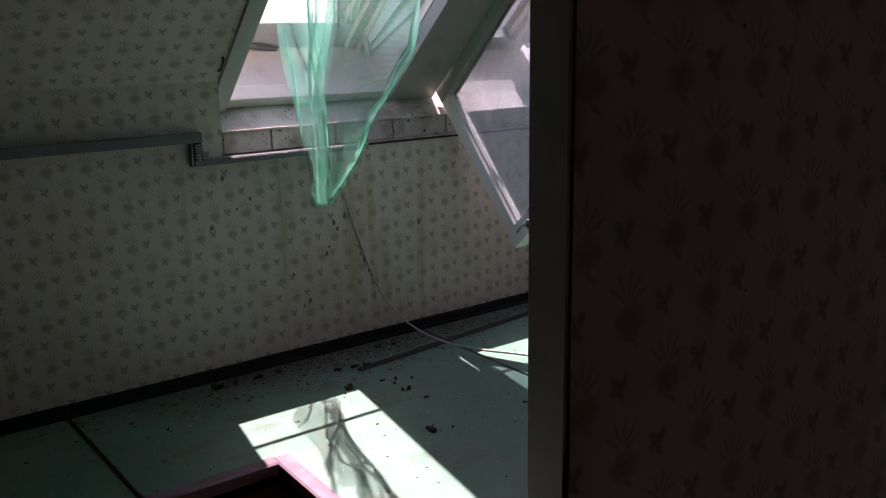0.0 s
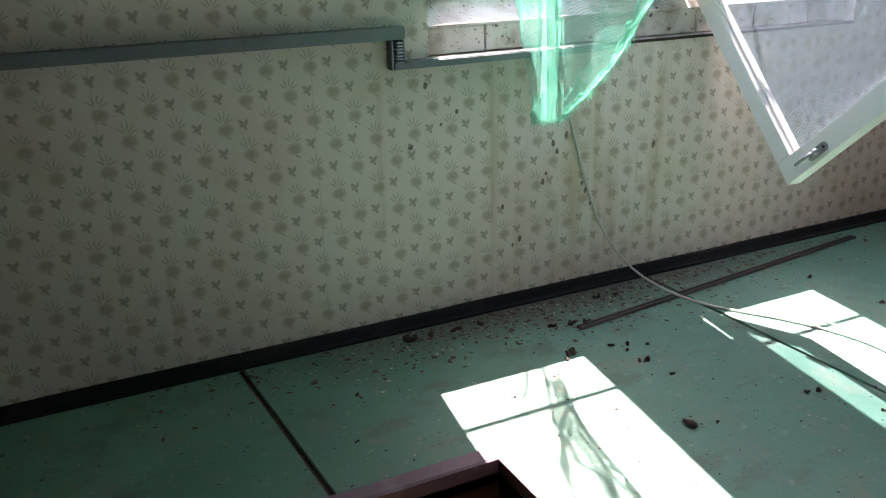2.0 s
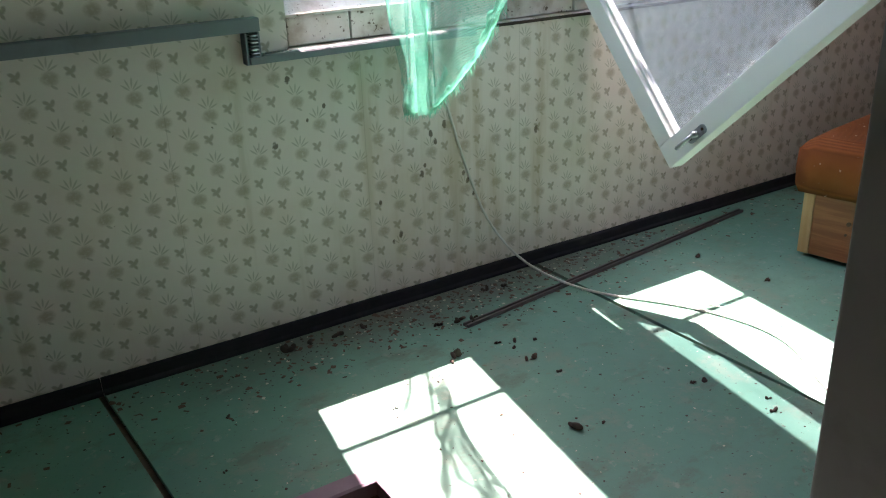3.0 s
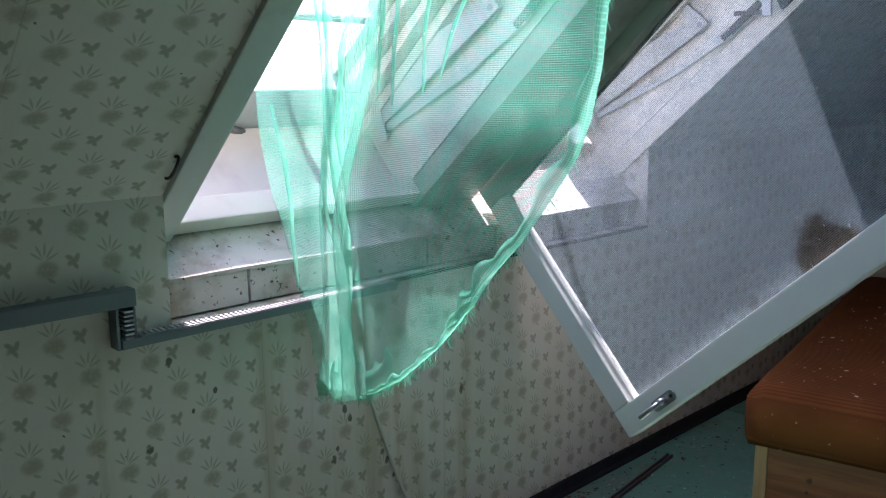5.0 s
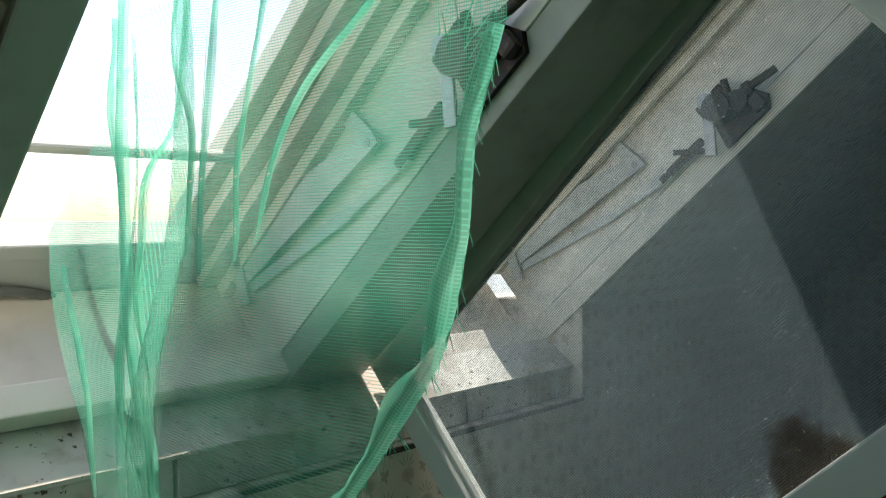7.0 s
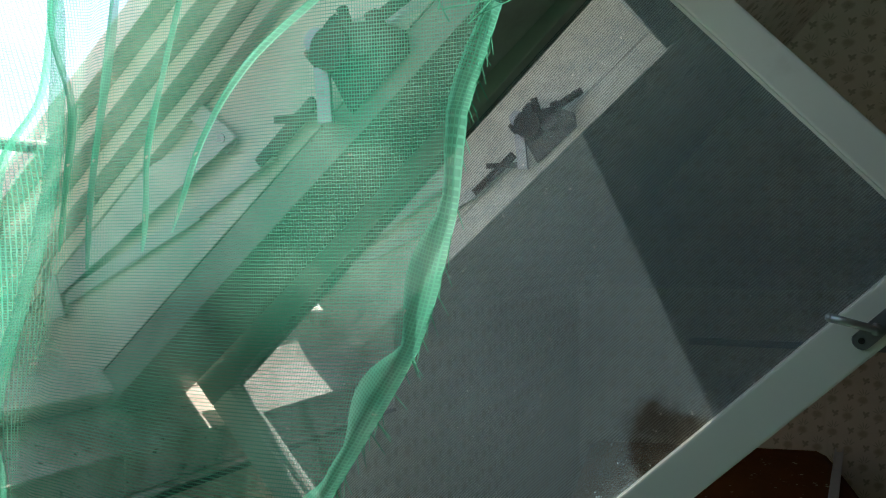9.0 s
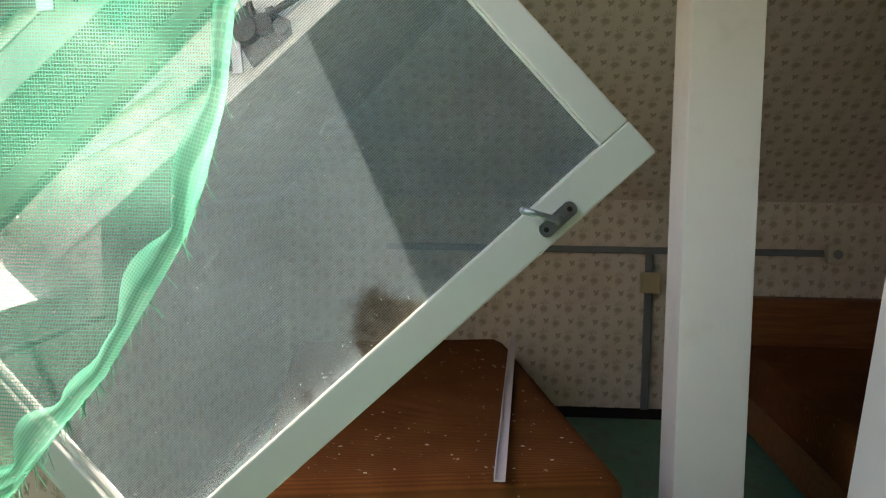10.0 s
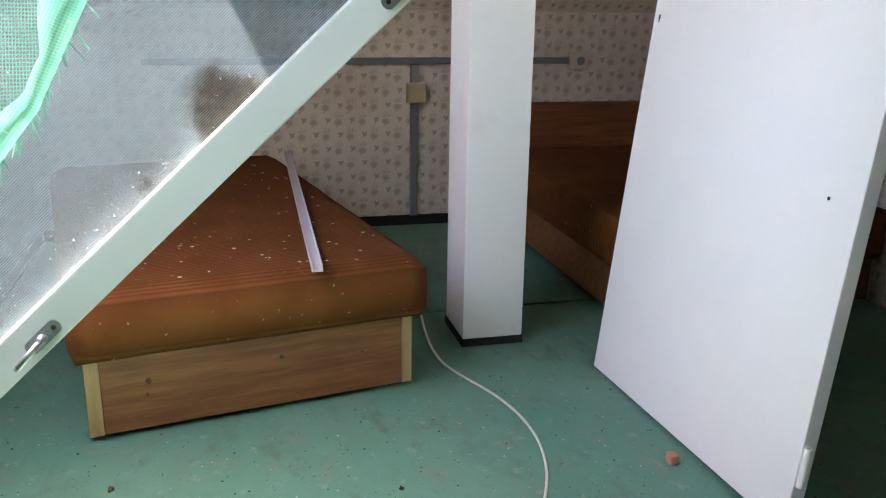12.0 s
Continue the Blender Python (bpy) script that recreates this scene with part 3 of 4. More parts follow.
part("paper_edge", box(2.625, WIN1, -0.006, 0.01, 0.776, 0.784), M_DIRT, sill, "dark torn paper edge")

# the open sash: local x along its length, y from the outer rail to the hinge, z through it
SASH_L, SASH_W, SASH_T, RAIL = 1.205, 0.764, 0.05, 0.069
corner, top, hinge = Vector((3.0, -0.42, 0.406)), Vector((2.974, -1.296, 1.227)), Vector((3.02, 0.039, 0.953))
ex = (top - corner).normalized()
ez = ex.cross(hinge - corner).normalized()
if ez.x > 0:
    ez = -ez
ey = ez.cross(ex)
if ey.dot(hinge - corner) < 0:
    ey = -ey
corner = corner - ey * 0.013
SASH_M = Matrix(((ex.x, ey.x, ez.x, corner.x), (ex.y, ey.y, ez.y, corner.y), (ex.z, ey.z, ez.z, corner.z), (0, 0, 0, 1)))
sash = tagged(empty("casement", SASH_M), "open white casement with dusty ribbed glass, grimy lower rail", "window")
T = SASH_T


def rail(x0, x1, y0, y1):
    return box(x0, x1, y0, y1, -T, 0.0, 0.004)


part("rail", rail(0, SASH_L, 0, RAIL), M_SASH, sash)
# hinge rail: darker than the other rails, shade painted into it
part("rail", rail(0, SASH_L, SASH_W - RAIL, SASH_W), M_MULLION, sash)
part("rail", rail(0.0005, RAIL - 0.012, RAIL + 0.0005, SASH_W - RAIL - 0.0005), M_SASH, sash)
part("rail", rail(SASH_L - 0.056, SASH_L - 0.0005, RAIL + 0.0005, SASH_W - RAIL - 0.0005), M_SASH, sash)
pane = part("pane", box(RAIL - 0.014, SASH_L - 0.054, RAIL - 0.002, SASH_W - RAIL + 0.002, -0.030, -0.028), M_PANE, sash, "dusty ribbed glass")
for nm, b4 in (("putty", (RAIL - 0.012, RAIL - 0.004, RAIL, SASH_W - RAIL)), ("putty", (SASH_L - 0.061, SASH_L - 0.056, RAIL, SASH_W - RAIL)), ("putty", (RAIL, SASH_L - RAIL, RAIL, RAIL + 0.0015))):
    part(nm, box(*b4, -0.0278, -0.016, 0.001), M_SASH, sash)


def casement_handle(at, turn):
    """Plate with two screws and a round peg lever."""
    h = part("handle", prism([(0.012 * math.cos(a) + (0.026 if math.cos(a) > 0 else -0.026), 0.0135 * math.sin(a)) for a in [i * math.pi / 8 for i in range(16)]], 0.0, 0.004), M_STEEL, sash, "dull grey metal handle")
    h.matrix_basis = Matrix.Translation((at, RAIL * 0.36, 0.0))
    for q in (-0.026, 0.026):
        part("screw", cyl((q, 0, 0.003), (q, 0, 0.0055), 0.0045, seg=10), M_DARKMETAL, h)
    c = math.cos(turn), math.sin(turn)
    bm = cyl((0, 0, 0.002), (0, 0, 0.022), 0.0085)
    cyl((0, 0, 0.018), (c[0] * 0.06, c[1] * 0.06, 0.03), 0.0055, 0.0065, bm=bm)
    bmesh.ops.create_icosphere(bm, subdivisions=2, radius=0.0066, matrix=Matrix.Translation((c[0] * 0.06, c[1] * 0.06, 0.03)))
    part("lever", bm, M_STEEL, h, smooth=True)


casement_handle(0.15, radians(184))
casement_handle(1.012, radians(122))
for a in (0.2, 1.0):
    hg = cyl((a - 0.035, SASH_W + 0.004, -0.004), (a + 0.035, SASH_W + 0.004, -0.004), 0.007)
    part("hinge", hg, M_SASH, sash)


# window openers on the right-hand reveals
def opener():
    """Crank box, jointed rods and scissor stay; built in slope metres, on the reveal face at x = 0, facing -x."""
    e = tagged(empty("window_opener"), "dark metal crank with pale jointed stay arms on the reveal", "window opener")

    def put(name, bm, mat, label=""):
        bm.transform(SLOPE)
        bmesh.ops.recalc_face_normals(bm, faces=bm.faces)
        part(name, bm, mat, e, label)

    def bar(s0, n0, s1, n1, wide, x0=-0.012, x1=-0.006, mat=M_ARM, name="arm"):
        p, q = Vector((s0, n0)), Vector((s1, n1))
        d = (q - p).normalized()
        o = Vector((-d.y, d.x)) * wide / 2
        bm = bmesh.new()
        pts = [p + o - d * wide / 2, q + o + d * wide / 2, q - o + d * wide / 2, p - o - d * wide / 2]
        lo, hi = [bm.verts.new((x0, v.x, v.y)) for v in pts], [bm.verts.new((x1, v.x, v.y)) for v in pts]
        bm.faces.new(lo); bm.faces.new(hi[::-1])
        for i in range(4):
            j = (i + 1) % 4
            bm.faces.new((lo[i], hi[i], hi[j], lo[j]))
        bmesh.ops.recalc_face_normals(bm, faces=bm.faces)
        bmesh.ops.bevel(bm, geom=list(bm.edges), offset=0.0012, segments=1, affect="EDGES")
        put(name, bm, mat)

    def plate(pts, x0, x1, mat, name):
        bm = prism(pts, x0, x1)
        bm.transform(Matrix(((0, 0, 1, 0), (1, 0, 0, 0), (0, 1, 0, 0), (0, 0, 0, 1))))
        bmesh.ops.bevel(bm, geom=list(bm.edges), offset=0.0012, segments=1, affect="EDGES")
        put(name, bm, mat)

    bar(0.352, 0.305, 0.376, 0.155, 0.034, name="stay_arm")
    plate([(0.395, 0.140), (0.395, 0.172), (0.22, 0.235), (-0.055, 0.292), (-0.075, 0.205)], -0.022, -0.014, M_ARM, "stay_plate")
    bar(-0.055, 0.285, -0.098, 0.185, 0.032, -0.03, -0.024, name="stay_arm")
    bar(0.40, 0.078, 0.24, 0.108, 0.018, -0.012, -0.004, name="rod")
    bar(0.24, 0.108, -0.07, 0.195, 0.024, -0.012, -0.004, name="rod")
    bar(0.615, 0.128, 0.548, 0.036, 0.027, -0.036, -0.028, name="crank_arm", mat=M_STEEL)
    bar(0.548, 0.036, 0.478, 0.098, 0.013, -0.028, -0.018, M_DARKMETAL, "link")
    bar(0.535, 0.075, 0.41, 0.075, 0.018, -0.024, -0.010, M_DARKMETAL, "threaded_rod")
    bar(0.418, 0.076, 0.385, 0.082, 0.026, -0.02, -0.004, name="clevis")
    plate([(0.575, 0.020), (0.705, 0.018), (0.722, 0.045), (0.70, 0.09), (0.59, 0.088)], -0.012, -0.001, M_DARKMETAL, "base_plate")
    bm = cyl((-0.05, 0.625, 0.098), (-0.012, 0.625, 0.098), 0.034, 0.038, 18)
    cyl((-0.042, 0.668, 0.075), (-0.012, 0.668, 0.075), 0.026, 0.03, 16, bm)
    put("crank_box", bm, M_DARKMETAL, "dark greasy gear housing")
    put("crank_lug", box(-0.04, -0.012, 0.582, 0.61, 0.10, 0.136, 0.008), M_DARKMETAL)
    put("crank_lug", box(-0.04, -0.012, 0.635, 0.665, 0.112, 0.14, 0.008), M_DARKMETAL)
    put("crank_lug", box(-0.036, -0.012, 0.68, 0.712, 0.022, 0.062, 0.008), M_DARKMETAL)
    put("crank_key", cyl((-0.03, 0.66, 0.10), (-0.03, 0.676, 0.138), 0.009), M_DARKMETAL)
    bm = cyl((-0.03, 0.66, 0.09), (-0.03, 0.775, 0.066), 0.0095)
    cyl((-0.03, 0.695, 0.083), (-0.03, 0.712, 0.079), 0.017, 0.015, 12, bm)
    put("crank_rod", bm, M_DARKMETAL)
    put("pivot", cyl((-0.045, 0.615, 0.128), (-0.001, 0.615, 0.128), 0.02), M_STEEL)
    for s, n in ((0.376, 0.157), (-0.05, 0.27), (0.354, 0.295)):
        put("bolt", cyl((-0.024, s, n), (0.0, s, n), 0.008), M_STEEL)
    return e


first = opener()
first.matrix_world = Matrix.Translation((2.80, 0, 0))
copy_thing(first, Matrix.Translation((2.80 + PERIOD, 0, 0)))

# a small wire hook at the window edge
tube("wire_hook", [on_slope(2.052, 0.06 + a, -0.004 - b) for a, b in ((0, 0), (0.01, 0.012), (0.06, 0.014), (0.075, 0.004), (0.06, -0.002))], 0.0028, M_DARKMETAL)
tagged(bpy.data.objects["wire_hook"], "rusty wire hook at the window edge", "hook")

# ---- outside ----
hose = tube("hose", [on_slope(a, b, 0.274) for a, b in ((2.16, -0.145), (2.30, -0.135), (2.40, -0.15), (2.48, -0.20), (2.54, -0.28), (2.585, -0.37), (2.61, -0.44))], 0.010, M_HOSE)
tagged(hose, "grey hose lying against the outer window panel", "hose")
tagged(link("ground", prism([(-400, 0.75), (400, 0.75), (400, 900), (-400, 900)], -6.1, -6.0), M_GROUND), "pale dusty ground far below the windows", "ground", kind="structure")

# ---- green net ----
net = tagged(empty("green_net"), "torn green shade netting hanging in the window", "netting")


def lower_edge(y):
    """Height of the torn lower edge over y."""
    pts = [(-0.84, 1.44), (-0.805, 1.34), (-0.795, 1.26), (-0.755, 1.13), (-0.695, 1.0), (-0.62, 0.90), (-0.52, 0.80), (-0.42, 0.72), (-0.32, 0.665), (-0.24, 0.63), (-0.12, 0.605), (-0.075, 0.585), (-0.03, 0.68), (0.0, 0.75), (0.09, 0.99)]
    for (a, p), (b, q) in zip(pts, pts[1:]):
        if y <= b:
            return p + (q - p) * max(0.0, (y - a) / (b - a))
    return pts[-1][1]


def net_x(y, z):
    pleat = math.exp(-((y + 0.19 + 0.1 * (z - 1.0)) / 0.07) ** 2)
    g = min(1.0, max(0.0, (z - 0.92) / 0.28))
    g = g * g * (3 - 2 * g)
    x = (2.365 + 0.15 * max(y, -0.62)) * (1 - g) + 2.345 * g
    x += 0.012 * math.sin(9 * y + 3 * z) + 0.01 * noise.noise((y * 6, z * 4, 0))
    x += 0.03 * pleat * math.sin(75 * (y + 0.12 * z)) + 0.016 * math.sin(26 * y + 6 * z) * max(0.0, z - 1.0)
    return x


ny, nz = 110, 90
bm = bmesh.new()
lay = bm.loops.layers.uv.verify()
grid = []
for i in range(ny + 1):
    y = -0.84 + 0.93 * i / ny
    lo = lower_edge(y) + 0.006 * noise.noise((y * 40, 0, 3))
    hi = min(1.21 + 0.969 * (0.13 - y), 1.95)
    hi = max(hi, lo + 0.05)
    col = []
    for j in range(nz + 1):
        z = lo + (hi - lo) * j / nz
        yy = y + 0.03 * math.exp(-((y + 0.2) / 0.1) ** 2) * math.sin(8 * z)
        col.append((bm.verts.new((net_x(y, z), yy, z)), (y * 1.25, z)))
    grid.append(col)
for a, b in zip(grid, grid[1:]):
    for j in range(nz):
        q = (a[j], b[j], b[j + 1], a[j + 1])
        f = bm.faces.new([v for v, _ in q])
        for l, (_, uv) in zip(f.loops, q):
            l[lay].uv = uv
part("sheet", bm, M_NET, net, smooth=True)
# gathered folds hanging in front of the sheet
rng = random.Random(4)
FOLDS = (((-0.215, 1.62), (-0.19, 1.40), (-0.172, 1.19), (-0.165, 0.95), (-0.155, 0.78), 0.013), ((-0.27, 1.66), (-0.235, 1.45), (-0.205, 1.34), (-0.182, 1.19), (-0.172, 1.02), 0.008), ((-0.15, 1.55), (-0.135, 1.35), (-0.14, 1.15), (-0.15, 1.0), (-0.155, 0.9), 0.007), ((-0.43, 1.75), (-0.40, 1.54), (-0.37, 1.35), (-0.35, 1.26), (-0.345, 1.2), 0.006), ((-0.52, 1.8), (-0.49, 1.53), (-0.445, 1.355), (-0.435, 1.28), (-0.43, 1.22), 0.0055), ((-0.76, 1.62), (-0.70, 1.49), (-0.575, 1.405), (-0.517, 1.333), (-0.47, 1.24), 0.006), ((0.03, 1.2), (0.0, 1.1), (0.01, 1.0), (0.02, 0.92), (0.0, 0.8), 0.006), ((-0.31, 1.66), (-0.29, 1.5), (-0.3, 1.38), (-0.29, 1.3), (-0.28, 1.22), 0.005))
for *path, wide in FOLDS:
    bm = bmesh.new()
    lay = bm.loops.layers.uv.verify()
    rows = []
    for j in range(49):
        f = j / 48 * 3.999
        k, g = int(f), f - int(f)
        pm, pa, pb, pc = path[max(k - 1, 0)], path[k], path[k + 1], path[min(k + 2, 4)]
        yc, z = [0.5 * ((2 * a) + (b - m0) * g + (2 * m0 - 5 * a + 4 * b - c) * g * g + (3 * a - m0 - 3 * b + c) * g ** 3) for m0, a, b, c in zip(pm, pa, pb, pc)]
        yc += 0.006 * noise.noise((z * 9, wide * 900, 0))
        w = wide * (0.45 + 0.75 * abs(noise.noise((z * 6, wide * 700, 2)))) * min(1.0, 0.25 + (48 - j) / 10)
        rows.append([(bm.verts.new((net_x(yc, z) - 0.006 - 1.2 * w * math.cos(2.4 * a), yc + a * w, z)), (a * wide * 2.5, z)) for a in (-1, -0.7, -0.35, 0, 0.35, 0.7, 1)])
    for a, b in zip(rows, rows[1:]):
        for i in range(6):
            q = (a[i], a[i + 1], b[i + 1], b[i])
            fc = bm.faces.new([v for v, _ in q])
            for l, (_, uv) in zip(fc.loops, q):
                l[lay].uv = uv
    part("fold", bm, M_HEM, net, smooth=True)
# rolled, fraying hem


def hem_band(y0, y1, wide, seed):
    """A strip of the net rolled back over its torn edge."""
    bm = bmesh.new()
    lay = bm.loops.layers.uv.verify()
    rows = []
    for i in range(61):
        y = y0 + (y1 - y0) * i / 60
        z = lower_edge(y)
        d = Vector((y + 0.01 - y, lower_edge(y + 0.01) - z)).normalized()
        o = Vector((-d.y, d.x)) if d.x > 0 else Vector((d.y, -d.x))
        if o.y < 0 and abs(d.x) > 0.3:
            o = -o
        w = wide * (0.35 + 1.1 * abs(noise.noise((i * 0.11, seed, 0))))
        row = []
        for k, (a, lift) in enumerate(((0.0, 0.0), (0.12, 0.012), (0.45, 0.017), (0.8, 0.012), (1.0, 0.003))):
            yy, zz = y + o.x * w * a, z + o.y * w * a
            row.append((bm.verts.new((net_x(yy, zz) - lift * (0.7 + 0.6 * noise.noise((i * 0.2, k, seed))), yy, zz)), (i * 0.013, a * w)))
        rows.append(row)
    for a, b in zip(rows, rows[1:]):
        for k in range(4):
            q = (a[k], a[k + 1], b[k + 1], b[k])
            f = bm.faces.new([v for v, _ in q])
            for l, (_, uv) in zip(f.loops, q):
                l[lay].uv = uv
    return bm


part("hem", hem_band(-0.838, -0.56, 0.045, 2.0), M_HEM, net, "rolled bright green hem", smooth=True)
part("hem", hem_band(-0.62, -0.30, 0.018, 5.0), M_HEM, net, smooth=True)
part("lower_lap", hem_band(-0.42, -0.06, 0.12, 8.0), M_NET, net, smooth=True)
bm = bmesh.new()
for i in range(420):
    y = -0.83 + 0.8 * rng.random()
    z = lower_edge(y)
    x = net_x(y, z)
    l = 0.006 + 0.016 * rng.random()
    a = -math.pi / 2 + rng.uniform(-0.9, 0.9)
    d = Vector((rng.uniform(-0.4, 0.4), math.cos(a), math.sin(a))) * l
    cyl((x, y, z + 0.004), Vector((x, y, z)) + d, 0.0007, 0.0003, 3, bm)
for i in range(14):
    y, z = -0.84 + rng.uniform(-0.01, 0.05), 1.44 + rng.uniform(-0.05, 0.02)
    d = Vector((rng.uniform(-0.02, 0.02), rng.uniform(-0.05, 0.03), rng.uniform(0.0, 0.07)))
    cyl((2.31, y, z), Vector((2.31, y, z)) + d, 0.0008, 0.0004, 3, bm)
frays = part("frayed_threads", bm, M_HEM, net)
tagged(frays, kind="stuff")

# ---- wall trunking ----
duct = tagged(empty("cable_trunking"), "grey plastic cable trunking along the papered wall", "trunking")
part("long_cover", box(X0, 1.986, -0.034, 0.0, 0.844, 0.877, 0.003), M_DUCT, duct)
part("open_channel", box(1.946, 1.951, -0.032, 0.0, 0.766, 0.842), M_DUCT, duct)
part("channel_side", box(1.980, 1.984, -0.03, 0.0, 0.772, 0.842), M_DUCT, duct)
part("channel_back", box(1.951, 1.980, -0.004, 0.0, 0.766, 0.842), M_BLACK, duct)
for i in range(8):
    part("tooth", box(1.962, 1.979, -0.031, -0.005, 0.774 + i * 0.0085, 0.7775 + i * 0.0085), M_ALU, duct)
part("lower_channel", box(1.953, 2.62, -0.034, -0.007, 0.766, 0.784, 0.002), M_DUCT, duct)
part("lip", box(1.99, 2.62, -0.036, -0.033, 0.7845, 0.787), M_DUCT, duct)
for i in range(58):
    part("tooth", box(1.992 + i * 0.0108, 1.996 + i * 0.0108, -0.030, -0.004, 0.7842, 0.7875), M_POST, duct)

# ---- wall cable and floor cable ----
cable = tube("cable", [(2.48, -0.004, 0.70), (2.515, -0.006, 0.63), (2.545, -0.006, 0.53), (2.58, -0.006, 0.41), (2.63, -0.008, 0.27), (2.66, -0.02, 0.19), (2.715, -0.075, 0.085), (2.785, -0.155, 0.022), (2.84, -0.28, 0.004), (2.90, -0.39, 0.004), (3.0, -0.52, 0.004), (3.07, -0.72, 0.004), (3.05, -0.87, 0.004), (2.93, -1.02, 0.004), (2.86, -1.22, 0.004), (2.92, -1.41, 0.004), (3.07, -1.51, 0.004), (3.25, -1.58, 0.004), (3.44, -1.598, 0.004), (3.64, -1.555, 0.004), (3.80, -1.47, 0.004), (3.90, -1.425, 0.03), (3.95, -1.41, 0.14)], 0.0038, M_CABLE, res=8)
tagged(cable, "thin white cable running down the wall over the floor", "cable")
thin = tube("wire", [(3.02, -0.53, 0.008), (3.11, -0.64, 0.012), (3.16, -0.80, 0.006), (3.10, -1.0, 0.006)], 0.002, M_CABLE)
tagged(thin, "thin grey wire lying beside the cable", "wire")

# ---- floor rod ----
rod = tagged(empty("floor_rod"), "long dull brown metal channel lying on the floor", "metal rod")
p, q = Vector((2.413, -0.252, 0.0)), Vector((3.76, -0.094, 0.0))
d = (q - p).normalized()
o = Vector((-d.y, d.x, 0))
for off, hgt in ((-0.0075, 0.011), (0.0075, 0.011), (0.0, 0.004)):
    bm = bmesh.new()
    a = 0.0038
    vs = [[bm.verts.new(e + o * (off + w) + Vector((0, 0, z))) for w, z in ((-a, 0.001), (a, 0.001), (a * 0.7, hgt), (-a * 0.7, hgt))] for e in (p, q)]
    for i in range(4):
        j = (i + 1) % 4
        bm.faces.new((vs[0][i], vs[0][j], vs[1][j], vs[1][i]))
    bm.faces.new(vs[0]); bm.faces.new(vs[1][::-1])
    bmesh.ops.recalc_face_normals(bm, faces=bm.faces)
    part("edge_strip", bm, M_ROD, rod)

# ---- couch ----
BED = pose(3.729, -1.3565, 0, 0, 0, 10.66)
couch = tagged(empty("couch", BED), "low couch with rust-brown corduroy mattress on a veneered box", "couch")
BL, BW = 1.72, 0.905
part("front_board", box(0.012, 0.03, 0.05, BW - 0.045, 0.016, 0.221, 0.001), M_VENEER, couch, "worn veneered front board with plugged holes")
part("edge_strip", box(0.008, 0.034, 0.02, 0.0495, 0.016, 0.221, 0.001), M_PALEWOOD, couch, "pale bare wooden edge")
part("edge_strip", box(0.008, 0.034, BW - 0.0445, BW - 0.01, 0.016, 0.221, 0.001), M_PALEWOOD, couch, "pale bare wooden edge")
part("side_board", box(0.036, BL, BW - 0.03, BW - 0.012, 0.016, 0.221), M_VENEER, couch)
part("side_board", box(0.036, BL, 0.022, 0.04, 0.016, 0.221), M_VENEER, couch)
part("back_board", box(BL - 0.02, BL - 0.001, 0.041, BW - 0.031, 0.016, 0.221), M_VENEER, couch)
for x in (0.12, BL - 0.12):
    for y in (0.1, BW - 0.1):
        part("foot", box(x - 0.025, x + 0.025, y - 0.025, y + 0.025, 0.0, 0.018), M_BLACK, couch)
for y, z, r in ((0.40, 0.155, 0.007), (0.745, 0.145, 0.007), (0.455, 0.12, 0.004), (0.17, 0.135, 0.004), (0.75, 0.108, 0.004)):
    part("plug", cyl((0.008, y, z), (0.013, y, z), r, seg=12), M_DARKWOOD, couch)
# mattress: rounded, slightly sagging block
bm = bmesh.new()
nx_, ny_ = 44, 24
R = 0.028


def mattress_z(x, y):
    return 0.398 + 0.010 * math.sin(math.pi * x / BL) * math.sin(math.pi * y / BW) + 0.004 * noise.noise((x * 3, y * 3, 5))


ring_in = [[None] * (ny_ + 1) for _ in range(nx_ + 1)]
for i in range(nx_ + 1):
    for j in range(ny_ + 1):
        x, y = -0.006 + (BL + 0.01) * i / nx_, -0.008 + (BW + 0.016) * j / ny_
        dx, dy = min(i, nx_ - i), min(j, ny_ - j)
        z = mattress_z(x, y) - (0.018 if dx == 0 else 0.0) - (0.018 if dy == 0 else 0.0)
        ring_in[i][j] = bm.verts.new((x, y, z))
for i in range(nx_):
    for j in range(ny_):
        bm.faces.new((ring_in[i][j], ring_in[i + 1][j], ring_in[i + 1][j + 1], ring_in[i][j + 1]))
rim = [ring_in[i][0] for i in range(nx_ + 1)] + [ring_in[nx_][j] for j in range(1, ny_ + 1)] + [ring_in[i][ny_] for i in range(nx_ - 1, -1, -1)] + [ring_in[0][j] for j in range(ny_ - 1, 0, -1)]
c = Vector((BL / 2, BW / 2, 0))
prev = rim
for lvl, zz, outw in ((0, 0.364, 0.012), (1, 0.31, 0.016), (2, 0.25, 0.012), (3, 0.2225, -0.004)):
    cur = []
    for v in rim:
        dd = Vector((0, 0, 0))
        if abs(v.co.x + 0.006) < 1e-4: dd.x = -1
        if abs(v.co.x - BL - 0.004) < 1e-4: dd.x = 1
        if abs(v.co.y + 0.008) < 1e-4: dd.y = -1
        if abs(v.co.y - BW - 0.008) < 1e-4: dd.y = 1
        if dd.x and dd.y: dd *= 0.6
        cur.append(bm.verts.new((v.co.x + dd.x * outw, v.co.y + dd.y * outw, zz + 0.003 * noise.noise((v.co.x * 4, v.co.y * 4, lvl)))))
    for i in range(len(rim)):
        j = (i + 1) % len(rim)
        bm.faces.new((prev[i], cur[i], cur[j], prev[j]))
    prev = cur
bm.faces.new(prev)
bmesh.ops.recalc_face_normals(bm, faces=bm.faces)
part("mattress", bm, M_CORD, couch, "rust-brown ribbed mattress with crumbs", smooth=True)

